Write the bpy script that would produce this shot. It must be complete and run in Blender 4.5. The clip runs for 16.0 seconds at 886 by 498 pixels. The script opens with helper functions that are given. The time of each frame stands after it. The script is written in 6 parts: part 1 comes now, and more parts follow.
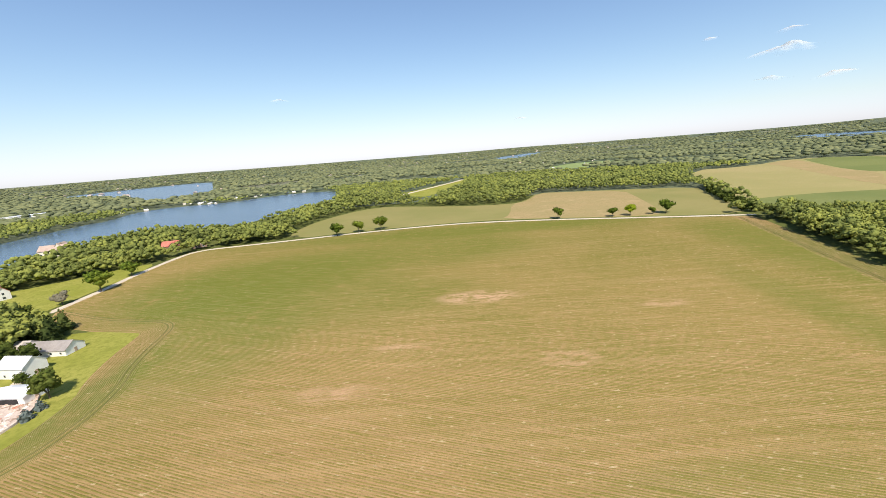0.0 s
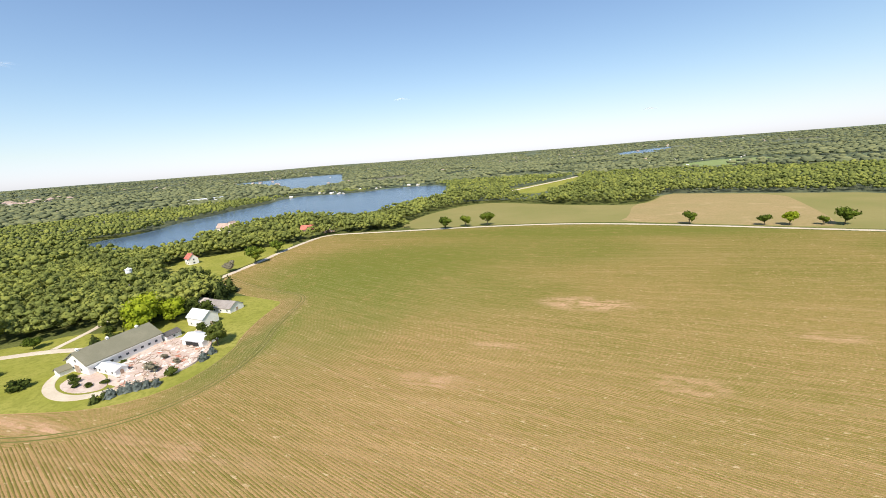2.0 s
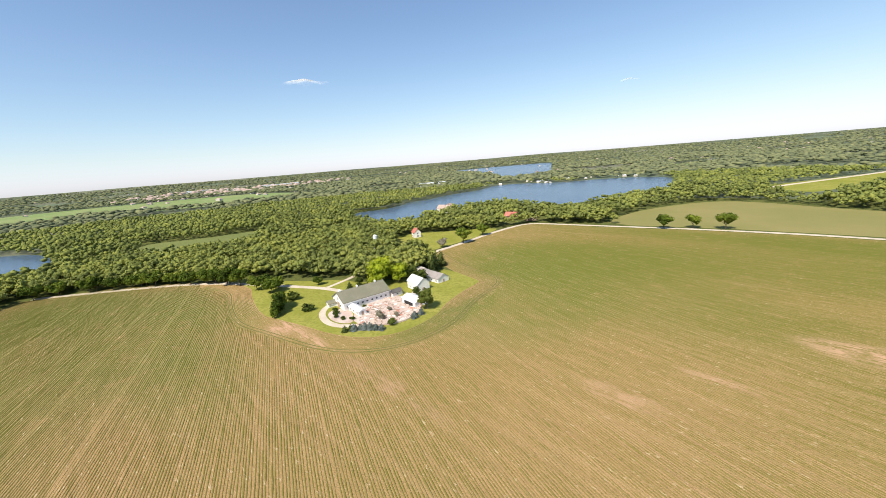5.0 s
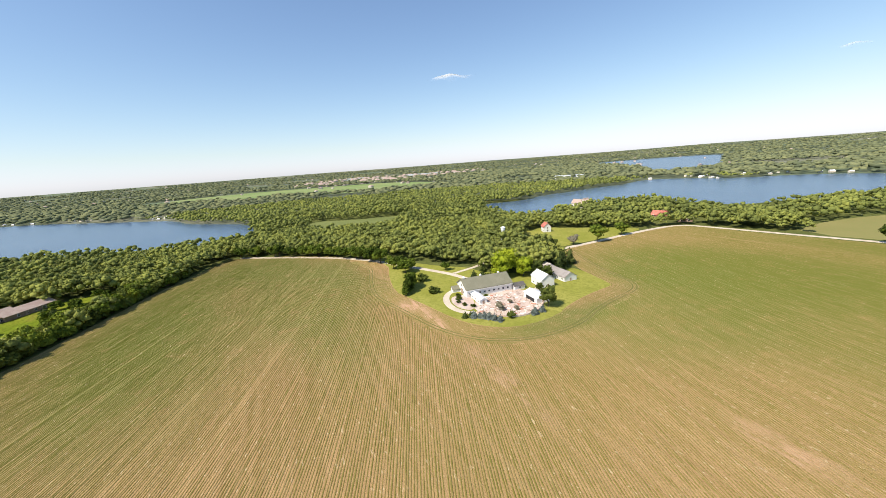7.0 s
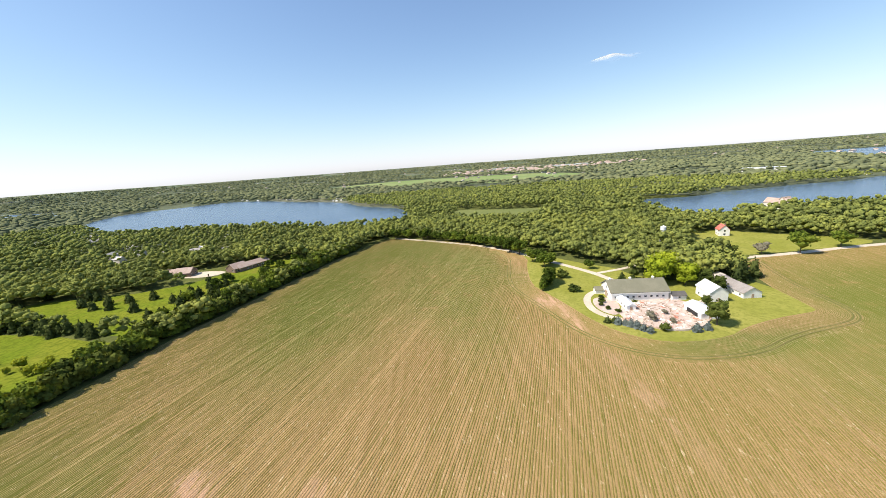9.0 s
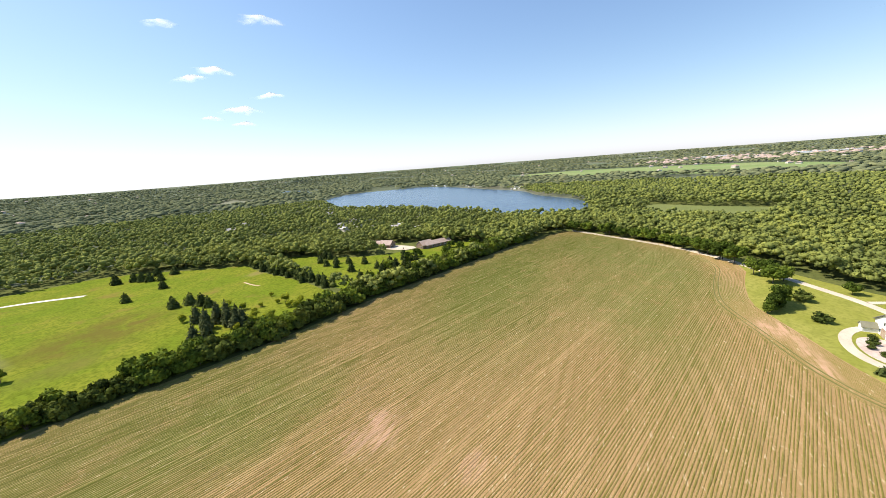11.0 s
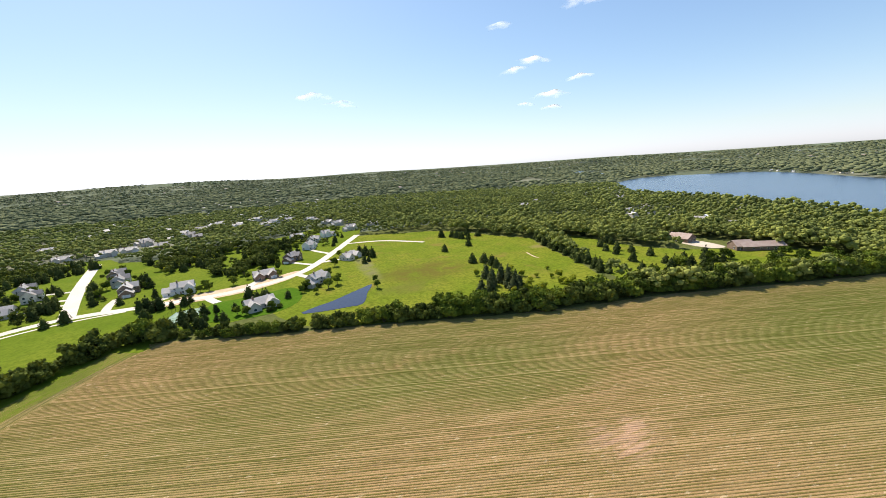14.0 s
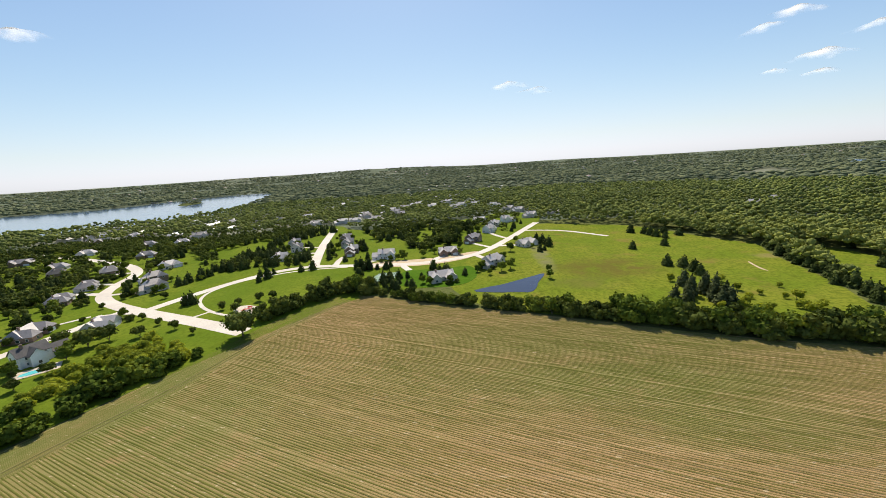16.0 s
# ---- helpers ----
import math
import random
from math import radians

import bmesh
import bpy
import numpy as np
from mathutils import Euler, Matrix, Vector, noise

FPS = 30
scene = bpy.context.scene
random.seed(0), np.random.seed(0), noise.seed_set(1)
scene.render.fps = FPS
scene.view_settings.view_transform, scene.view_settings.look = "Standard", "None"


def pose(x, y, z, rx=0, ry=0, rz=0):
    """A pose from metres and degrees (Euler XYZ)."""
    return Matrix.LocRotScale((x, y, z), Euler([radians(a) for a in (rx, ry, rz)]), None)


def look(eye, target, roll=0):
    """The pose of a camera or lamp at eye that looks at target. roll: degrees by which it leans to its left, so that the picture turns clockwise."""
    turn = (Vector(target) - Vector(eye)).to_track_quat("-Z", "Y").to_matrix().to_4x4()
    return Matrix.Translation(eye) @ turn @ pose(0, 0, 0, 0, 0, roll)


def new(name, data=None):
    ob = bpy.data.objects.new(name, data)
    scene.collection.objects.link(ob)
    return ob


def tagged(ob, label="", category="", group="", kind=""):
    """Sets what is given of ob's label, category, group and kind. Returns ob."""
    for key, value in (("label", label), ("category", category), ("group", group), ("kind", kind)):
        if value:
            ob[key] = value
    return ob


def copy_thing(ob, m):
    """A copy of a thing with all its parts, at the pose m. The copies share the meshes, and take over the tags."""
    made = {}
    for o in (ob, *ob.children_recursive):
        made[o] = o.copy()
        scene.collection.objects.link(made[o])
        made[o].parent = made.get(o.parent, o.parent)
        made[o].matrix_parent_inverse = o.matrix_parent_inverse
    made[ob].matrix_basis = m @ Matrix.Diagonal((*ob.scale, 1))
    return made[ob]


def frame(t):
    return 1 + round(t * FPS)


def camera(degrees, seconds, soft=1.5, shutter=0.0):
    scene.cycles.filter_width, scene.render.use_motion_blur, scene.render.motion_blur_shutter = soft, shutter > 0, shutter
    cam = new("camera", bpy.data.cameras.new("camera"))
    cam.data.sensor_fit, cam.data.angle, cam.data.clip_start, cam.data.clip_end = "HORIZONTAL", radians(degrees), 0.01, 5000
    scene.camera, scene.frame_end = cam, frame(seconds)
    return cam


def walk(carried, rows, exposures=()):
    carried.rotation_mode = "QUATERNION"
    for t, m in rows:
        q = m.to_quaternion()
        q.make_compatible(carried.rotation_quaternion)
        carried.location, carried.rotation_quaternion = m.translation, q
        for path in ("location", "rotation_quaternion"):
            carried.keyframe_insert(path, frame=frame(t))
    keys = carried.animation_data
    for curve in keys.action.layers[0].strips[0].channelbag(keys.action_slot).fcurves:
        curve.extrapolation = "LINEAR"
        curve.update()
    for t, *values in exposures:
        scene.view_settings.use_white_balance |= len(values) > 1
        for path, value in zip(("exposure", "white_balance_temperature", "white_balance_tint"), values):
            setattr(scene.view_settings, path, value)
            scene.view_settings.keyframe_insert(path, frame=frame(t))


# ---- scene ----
cam = camera(100.23, 16.0, soft=0.65)
walk(cam, [
    (0, pose(0.00, 0.00, 70.69, 75.503, 4.340, -0.980)),
    (0.5, pose(-0.04, -0.08, 70.97, 75.700, 4.383, 3.219)),
    (1, pose(-0.08, -0.14, 71.23, 75.788, 4.387, 7.276)),
    (1.5, pose(-0.16, -0.11, 71.49, 75.953, 4.344, 11.297)),
    (2, pose(-0.27, -0.03, 71.71, 76.020, 4.254, 15.626)),
    (2.5, pose(-0.35, 0.07, 71.87, 76.168, 4.177, 20.799)),
    (3, pose(-0.38, 0.19, 72.00, 76.287, 4.208, 25.999)),
    (3.5, pose(-0.34, 0.31, 72.10, 76.569, 4.180, 31.934)),
    (4, pose(-0.25, 0.47, 72.17, 76.621, 4.265, 36.620)),
    (6.5, pose(0.51, 2.26, 71.96, 76.984, 4.393, 62.229)),
    (7, pose(0.69, 2.35, 72.00, 77.016, 4.226, 66.934)),
    (7.5, pose(0.84, 2.42, 72.06, 77.123, 4.155, 72.593)),
    (8, pose(0.96, 2.44, 72.12, 77.118, 4.160, 77.657)),
    (10.5, pose(0.29, -1.62, 72.50, 77.375, 4.110, 108.534)),
    (11, pose(-0.06, -1.87, 72.14, 77.417, 4.140, 115.387)),
    (11.5, pose(-0.35, -2.07, 71.76, 77.375, 4.141, 120.892)),
    (12, pose(-0.59, -2.28, 71.43, 77.427, 4.088, 127.455)),
    (12.5, pose(-0.83, -2.42, 71.19, 77.432, 4.024, 134.542)),
    (13, pose(-1.08, -2.47, 71.10, 77.424, 4.001, 141.169)),
    (13.5, pose(-1.33, -2.44, 71.15, 77.641, 3.921, 150.825)),
    (14, pose(-1.59, -2.49, 71.15, 77.589, 3.695, 158.009)),
    (14.5, pose(-1.86, -2.71, 71.00, 77.586, 3.644, 164.957)),
    (15, pose(-2.16, -3.04, 70.70, 77.543, 3.537, 172.230)),
    (15.5, pose(-2.52, -3.38, 70.34, 77.509, 3.451, 179.260)),
    (16, pose(-2.89, -3.75, 69.98, 77.488, 3.384, 185.726)),
], exposures=((0, 0.75), (7, 0.77), (10.5, 0.94), (11.5, 0.92), (12.3, 0.88), (13.2, 0.88), (14, 0.80), (14.7, 0.69), (16, 0.54)))

# ---- light ----
SUN_AZ, SUN_EL = 168.0, 52.0   # degrees clockwise from +y, degrees up
world = bpy.data.worlds.new("world")
scene.world = world
world.use_nodes = True
wnt = world.node_tree
sky = wnt.nodes.new("ShaderNodeTexSky")
sky.sky_type, sky.sun_disc = "NISHITA", False
sky.sun_elevation, sky.sun_rotation = radians(SUN_EL), radians(SUN_AZ)
sky.altitude, sky.air_density, sky.dust_density, sky.ozone_density = 300, 1.0, 0.45, 1.3
cool = wnt.nodes.new("ShaderNodeMix")
cool.data_type, cool.blend_type = "RGBA", "MULTIPLY"
cool.inputs[0].default_value, cool.inputs[7].default_value = 1.0, (0.96, 1.0, 1.07, 1)
wnt.links.new(sky.outputs[0], cool.inputs[6])
# summer haze: the low sky is white rather than yellow
split, merge = wnt.nodes.new("ShaderNodeSeparateColor"), wnt.nodes.new("ShaderNodeCombineColor")
wnt.links.new(cool.outputs[2], split.inputs[0])
low_red, high_blue, red_cap, blue_floor = [wnt.nodes.new("ShaderNodeMath") for _ in range(4)]
for node, op, k in ((red_cap, "MULTIPLY", 1.0), (blue_floor, "MULTIPLY", 1.02)):
    node.operation = op
    wnt.links.new(split.outputs[1], node.inputs[0])
    node.inputs[1].default_value = k
for node, op, chan, lim in ((low_red, "MINIMUM", 0, red_cap), (high_blue, "MAXIMUM", 2, blue_floor)):
    node.operation = op
    wnt.links.new(split.outputs[chan], node.inputs[0])
    wnt.links.new(lim.outputs[0], node.inputs[1])


def shoulder(value, top):
    """Softly holds a channel of the sky below top, so that the brightest haze stays short of pure white."""
    last = value
    for op, k in (("DIVIDE", top), ("POWER", 3.0), ("ADD", 1.0), ("POWER", 1 / 3)):
        node = wnt.nodes.new("ShaderNodeMath")
        node.operation, node.inputs[1].default_value = op, k
        wnt.links.new(last, node.inputs[0])
        last = node.outputs[0]
    node = wnt.nodes.new("ShaderNodeMath")
    node.operation = "DIVIDE"
    wnt.links.new(value, node.inputs[0])
    wnt.links.new(last, node.inputs[1])
    return node.outputs[0]


for at, (value, top) in enumerate(((low_red.outputs[0], 7.3), (split.outputs[1], 7.5), (high_blue.outputs[0], 8.0))):
    wnt.links.new(shoulder(value, top), merge.inputs[at])
wnt.links.new(merge.outputs[0], wnt.nodes["Background"].inputs[0])
wnt.nodes["Background"].inputs[1].default_value = 0.100
sun = new("sun", bpy.data.lights.new("sun", "SUN"))
sun.data.energy, sun.data.angle, sun.data.color = 3.9, radians(0.5), (1.0, 0.905, 0.775)
a, e = radians(SUN_AZ), radians(SUN_EL)
sun_way = Vector((math.sin(a) * math.cos(e), math.cos(a) * math.cos(e), math.sin(e)))
sun.matrix_world = look(sun_way * 1000, (0, 0, 0))


# ---- materials ----
def srgb(r, g, b):
    f = lambda c: (c / 255 / 12.92) if c <= 10 else ((c / 255 + 0.055) / 1.055) ** 2.4
    return (f(r), f(g), f(b), 1)


class Nodes:
    """A small builder of node materials."""

    def __init__(self, name, rough=0.8, spec=0.3, metal=0.0):
        self.mat = bpy.data.materials.new(name)
        self.mat.use_nodes = True
        self.nt = self.mat.node_tree
        self.bsdf = self.nt.nodes["Principled BSDF"]
        self.bsdf.inputs["Roughness"].default_value = rough
        self.bsdf.inputs["Specular IOR Level"].default_value = spec
        self.bsdf.inputs["Metallic"].default_value = metal

    def add(self, kind):
        return self.nt.nodes.new(kind)

    def put(self, socket, value):
        if isinstance(value, bpy.types.NodeSocket):
            self.nt.links.new(value, socket)
        else:
            socket.default_value = value

    def position(self):
        return self.add("ShaderNodeNewGeometry").outputs["Position"]

    def island(self):
        return self.add("ShaderNodeNewGeometry").outputs["Random Per Island"]

    def chance(self):
        return self.add("ShaderNodeObjectInfo").outputs["Random"]

    def mapped(self, vector, scale=(1, 1, 1), turn=0.0, shift=(0, 0, 0)):
        n = self.add("ShaderNodeMapping")
        self.put(n.inputs["Vector"], vector)
        n.inputs["Scale"].default_value = scale
        n.inputs["Rotation"].default_value = (0, 0, radians(turn))
        n.inputs["Location"].default_value = shift
        return n.outputs[0]

    def noise(self, vector, scale, detail=3.0, rough=0.55):
        n = self.add("ShaderNodeTexNoise")
        self.put(n.inputs["Vector"], vector)
        n.inputs["Scale"].default_value = scale
        n.inputs["Detail"].default_value = detail
        n.inputs["Roughness"].default_value = rough
        return n.outputs["Fac"]

    def math(self, op, a, b=0.0, clamp=False):
        n = self.add("ShaderNodeMath")
        n.operation, n.use_clamp = op, clamp
        self.put(n.inputs[0], a)
        self.put(n.inputs[1], b)
        return n.outputs[0]

    def span(self, v, lo, hi, a=0.0, b=1.0):
        n = self.add("ShaderNodeMapRange")
        n.interpolation_type = "SMOOTHSTEP"
        self.put(n.inputs[0], v)
        for i, x in enumerate((lo, hi, a, b)):
            n.inputs[i + 1].default_value = x
        return n.outputs[0]

    def mix(self, fac, a, b, blend="MIX"):
        n = self.add("ShaderNodeMix")
        n.data_type, n.blend_type = "RGBA", blend
        self.put(n.inputs[0], fac)
        self.put(n.inputs[6], a)
        self.put(n.inputs[7], b)
        return n.outputs[2]

    def spot(self, x, y, rx, ry, turn=0.0):
        """One inside an ellipse on the ground, fading out at its rim."""
        v = self.mapped(self.position(), (1, 1, 0), 0, (-x, -y, 0))
        v = self.mapped(v, (1 / rx, 1 / ry, 0), turn)
        n = self.add("ShaderNodeVectorMath")
        n.operation = "LENGTH"
        self.put(n.inputs[0], v)
        return self.span(n.outputs["Value"], 0.35, 1.1, 1.0, 0.0)

    def bump(self, height, strength=0.4, distance=0.1):
        n = self.add("ShaderNodeBump")
        n.inputs["Strength"].default_value = strength
        n.inputs["Distance"].default_value = distance
        self.put(n.inputs["Height"], height)
        self.put(self.bsdf.inputs["Normal"], n.outputs[0])

    def done(self, colour):
        self.put(self.bsdf.inputs["Base Color"], colour)
        return self.mat


def rgb(r, g, b):
    return (r, g, b, 1)


def two_scale(name, a, b, c, big, small, rough=0.8, spec=0.25, bump=0.3, depth=0.05, metal=0.0):
    """A surface that goes from a to b in large stains, with a fine grain towards c."""
    n = Nodes(name, rough, spec, metal)
    p = n.position()
    col = n.mix(n.span(n.noise(p, big), 0.35, 0.65), rgb(*a), rgb(*b))
    grain = n.noise(p, small, 4)
    col = n.mix(n.span(grain, 0.45, 0.75, 0, 0.7), col, rgb(*c))
    n.bump(grain, bump, depth)
    return n.done(col)


def foliage(name, dark, mid, light, grove=0.06, leaf=0.9, spec=0.02, thin=0.13):
    """Leaves: tone by grove and by spray, with some light coming through them."""
    n = Nodes(name, 0.85, spec)
    p = n.position()
    tone = n.math("ADD", n.math("MULTIPLY", n.noise(p, grove, 2), 0.95), n.math("MULTIPLY", n.island(), 0.22))
    tone = n.math("ADD", tone, n.math("MULTIPLY", n.chance(), 0.12))
    col = n.mix(n.span(tone, 0.42, 0.64), rgb(*dark), rgb(*mid))
    col = n.mix(n.span(tone, 0.60, 0.84), col, rgb(*light))
    g = n.noise(p, leaf, 3)
    col = n.mix(n.span(g, 0.48, 0.78, 0, 0.45), col, rgb(*dark))
    n.bump(g, 0.8, 0.6)
    n.put(n.bsdf.inputs["Base Color"], col)
    glow = n.add("ShaderNodeBsdfTranslucent")
    n.put(glow.inputs[0], n.mix(1.0, col, rgb(1.9, 1.7, 0.8), "MULTIPLY"))
    both = n.add("ShaderNodeMixShader")
    both.inputs[0].default_value = thin
    n.nt.links.new(n.bsdf.outputs[0], both.inputs[1])
    n.nt.links.new(glow.outputs[0], both.inputs[2])
    n.nt.links.new(both.outputs[0], n.nt.nodes["Material Output"].inputs[0])
    return n.mat


ROW_TURN = 18.7   # crop rows run along (0.947, -0.321)


GREENER = ((-70, 190, 95, 60, .6), (-20, 275, 130, 55, .6), (-100, 150, 45, 70, .7), (112, -130, 13, 60, .9), (92, -185, 13, 32, .9), (131, -70, 13, 60, .9), (-190, -62, 105, 60, .7), (-300, -20, 60, 60, .7), (-20, -120, 110, 36, .6), (-230, 2, 95, 42, .8), (-160, 15, 50, 25, .5), (80, -70, 80, 50, .7), (-235, -70, 120, 34, .8), (-120, 238, 100, 60, .8), (-275, 28, 60, 26, .8), (150, 60, 20, 170, .6), (-50, -115, 60, 14, .6), (-150, 205, 70, 55, .8), (-122, 112, 13, 48, .9), (-142, 188, 34, 24, .8), (-330, -25, 60, 50, .8), (215, 215, 45, 120, .7), (20, 335, 230, 34, .8), (95, -110, 40, 60, .6), (-60, -150, 150, 22, .5), (-222, 40, 40, 22, .5), (-70, -95, 40, 14, .6), (60, 60, 40, 10, .4))
REDDER = ((16, 173, 26, 10, .85), (-72, -64, 14, 10, .8), (-71, -33, 8, 5, .6), (-178, 54, 13, 8, .9), (-156, 58, 22, 4, .9), (40, 112, 12, 7, .6), (-38, 102, 16, 6, .5), (95, 150, 14, 5, .5), (-100, 60, 40, 5, .4), (-20, 128, 14, 4, .5))


def make_field_soil():
    n = Nodes("field_soil", 0.97, 0.02)
    p = n.position()
    along = n.mapped(p, (0.012, 0.35, 0.0), ROW_TURN)
    streak = n.noise(along, 1.0, 4, 0.6)
    patch = n.noise(p, 0.011, 3)
    col = n.mix(n.span(streak, 0.3, 0.7), rgb(0.305, 0.200, 0.092), rgb(0.396, 0.262, 0.130))
    col = n.mix(n.span(patch, 0.45, 0.7, 0, 0.5), col, rgb(0.300, 0.215, 0.085))
    wobble = n.noise(p, 0.12, 4, 0.6)
    for x, y, rx, ry, k in GREENER:
        rim = n.math("MULTIPLY", n.spot(x, y, rx, ry, ROW_TURN), n.span(wobble, 0.15, 0.55))
        col = n.mix(n.math("MULTIPLY", rim, k * 0.75), col, rgb(0.170, 0.195, 0.060))
    ragged = n.noise(n.mapped(p, (0.06, 0.8, 0.0), ROW_TURN), 1.0, 3, 0.6)
    for x, y, rx, ry, k in REDDER:
        rim = n.math("MULTIPLY", n.spot(x, y, rx, ry, ROW_TURN), n.math("MULTIPLY", n.span(wobble, 0.30, 0.6), n.span(ragged, 0.36, 0.56)))
        col = n.mix(n.math("MULTIPLY", rim, k), col, rgb(0.50, 0.315, 0.205))
    fine = n.noise(p, 2.2, 4)
    col = n.mix(n.span(fine, 0.4, 0.7, 0, 0.35), col, rgb(0.25, 0.160, 0.075))
    fleck = n.noise(n.mapped(p, (0.32, 1.0, 0.0), ROW_TURN), 1.0, 3, 0.6)
    col = n.mix(n.span(fleck, 0.60, 0.70, 0, 0.75), col, rgb(0.500, 0.395, 0.240))
    n.bump(fine, 0.9, 0.3)
    return n.done(col)


def make_crop():
    n = Nodes("crop_leaf", 0.9, 0.03)
    p = n.position()
    along = n.mapped(p, (0.012, 0.45, 0.0), ROW_TURN)
    streak = n.noise(along, 1.0, 4, 0.6)
    patch = n.noise(p, 0.010, 4, 0.6)
    col = n.mix(n.span(patch, 0.36, 0.64), rgb(0.218, 0.172, 0.056), rgb(0.166, 0.150, 0.038))
    col = n.mix(n.span(streak, 0.44, 0.72, 0, 0.65), col, rgb(0.310, 0.225, 0.105))
    gap = n.noise(n.mapped(p, (0.16, 1.4, 0.0), ROW_TURN), 1.0, 4, 0.7)
    col = n.mix(n.span(gap, 0.50, 0.64, 0, 0.7), col, rgb(0.310, 0.225, 0.105))
    clump = n.noise(p, 2.2, 3)
    col = n.mix(n.span(clump, 0.50, 0.68, 0, 0.55), col, rgb(0.124, 0.106, 0.028))
    fleck = n.noise(n.mapped(p, (0.32, 1.0, 0.0), ROW_TURN), 1.0, 3, 0.6)
    col = n.mix(n.span(fleck, 0.62, 0.72, 0, 0.7), col, rgb(0.440, 0.345, 0.200))
    wobble = n.noise(p, 0.12, 4, 0.6)
    for x, y, rx, ry, k in GREENER:
        rim = n.math("MULTIPLY", n.spot(x, y, rx, ry, ROW_TURN), n.span(wobble, 0.1, 0.55))
        col = n.mix(n.math("MULTIPLY", rim, k), col, rgb(0.126, 0.140, 0.028))
    ragged = n.noise(n.mapped(p, (0.06, 0.8, 0.0), ROW_TURN), 1.0, 3, 0.6)
    for x, y, rx, ry, k in REDDER:
        rim = n.math("MULTIPLY", n.spot(x, y, rx, ry, ROW_TURN), n.math("MULTIPLY", n.span(wobble, 0.30, 0.6), n.span(ragged, 0.36, 0.56)))
        col = n.mix(n.math("MULTIPLY", rim, k), col, rgb(0.48, 0.310, 0.205))
    n.put(n.bsdf.inputs["Base Color"], col)
    glow, both = n.add("ShaderNodeBsdfTranslucent"), n.add("ShaderNodeMixShader")
    n.put(glow.inputs[0], n.mix(1.0, col, rgb(1.2, 1.3, 0.5), "MULTIPLY"))
    both.inputs[0].default_value = 0.08
    n.nt.links.new(n.bsdf.outputs[0], both.inputs[1])
    n.nt.links.new(glow.outputs[0], both.inputs[2])
    n.nt.links.new(both.outputs[0], n.nt.nodes["Material Output"].inputs[0])
    return n.mat


def make_grass(name, a, b, c, big=0.02, dry=None, spots=()):
    n = Nodes(name, 0.95, 0.02)
    p = n.position()
    col = n.mix(n.span(n.noise(p, big, 4), 0.35, 0.65), rgb(*a), rgb(*b))
    fine = n.noise(p, 0.5, 5, 0.65)
    col = n.mix(n.span(fine, 0.42, 0.66, 0, 0.8), col, rgb(*c))
    col = n.mix(n.span(n.noise(p, 0.16, 4, 0.6), 0.48, 0.68, 0, 0.5), col, rgb(*c))
    if dry:
        col = n.mix(n.span(n.noise(p, 0.045, 4), 0.56, 0.72, 0, 0.7), col, rgb(*dry))
    for x, y, rx, ry, k, c in spots:
        rim = n.math("MULTIPLY", n.spot(x, y, rx, ry), n.span(n.noise(p, 0.09, 4), 0.25, 0.6))
        col = n.mix(n.math("MULTIPLY", rim, k), col, rgb(*c))
    n.bump(n.noise(p, 1.5, 4), 0.6, 0.25)
    return n.done(col)


def make_far_ground():
    """Woods, pasture and plough land out to the horizon, their colours blued to imitate haze."""
    n = Nodes("haze_tinted_ground", 0.95, 0.05)
    p = n.position()
    v = n.add("ShaderNodeTexVoronoi")
    n.put(v.inputs["Vector"], n.mapped(p, (0.0022, 0.0022, 0), 12))
    v.inputs["Scale"].default_value = 1.0
    sep = n.add("ShaderNodeSeparateColor")
    n.put(sep.inputs[0], v.outputs["Color"])
    wood = n.mix(n.span(n.noise(p, 0.06, 5, 0.7), 0.4, 0.62), rgb(0.080, 0.098, 0.064), rgb(0.140, 0.158, 0.090))
    farm = n.mix(n.span(sep.outputs[1], 0.2, 0.8), rgb(0.12, 0.15, 0.09), rgb(0.18, 0.185, 0.125))
    pick = n.math("MULTIPLY", n.span(sep.outputs[0], 0.60, 0.62), n.span(n.noise(p, 0.004, 3), 0.42, 0.5))
    col = n.mix(pick, wood, farm)
    return n.done(col)


M = {}
M["ground"] = make_far_ground()
M["soil"] = make_field_soil()
M["crop"] = make_crop()
M["north_field"] = make_grass("north_field", (0.200, 0.200, 0.070), (0.250, 0.225, 0.090), (0.230, 0.200, 0.080), 0.012)
M["tan_field"] = make_grass("tan_field", (0.340, 0.255, 0.130), (0.300, 0.240, 0.115), (0.260, 0.210, 0.090), 0.02, dry=(0.40, 0.30, 0.165))
M["green_field"] = make_grass("green_field", (0.140, 0.170, 0.060), (0.180, 0.200, 0.072), (0.150, 0.165, 0.055), 0.01)
M["east_field"] = make_grass("east_field", (0.27, 0.25, 0.10), (0.33, 0.28, 0.13), (0.27, 0.23, 0.10), 0.006)
M["far_field"] = make_grass("far_field", (0.17, 0.25, 0.09), (0.24, 0.28, 0.12), (0.20, 0.24, 0.10), 0.005)
M["lawn"] = make_grass("lawn_grass", (0.225, 0.235, 0.042), (0.295, 0.285, 0.070), (0.180, 0.190, 0.036), 0.03)
M["garden"] = make_grass("garden_grass", (0.108, 0.160, 0.012), (0.152, 0.190, 0.018), (0.084, 0.122, 0.010), 0.03)
M["lush"] = make_grass("lush_grass", (0.062, 0.135, 0.008), (0.085, 0.155, 0.012), (0.050, 0.110, 0.006), 0.05)
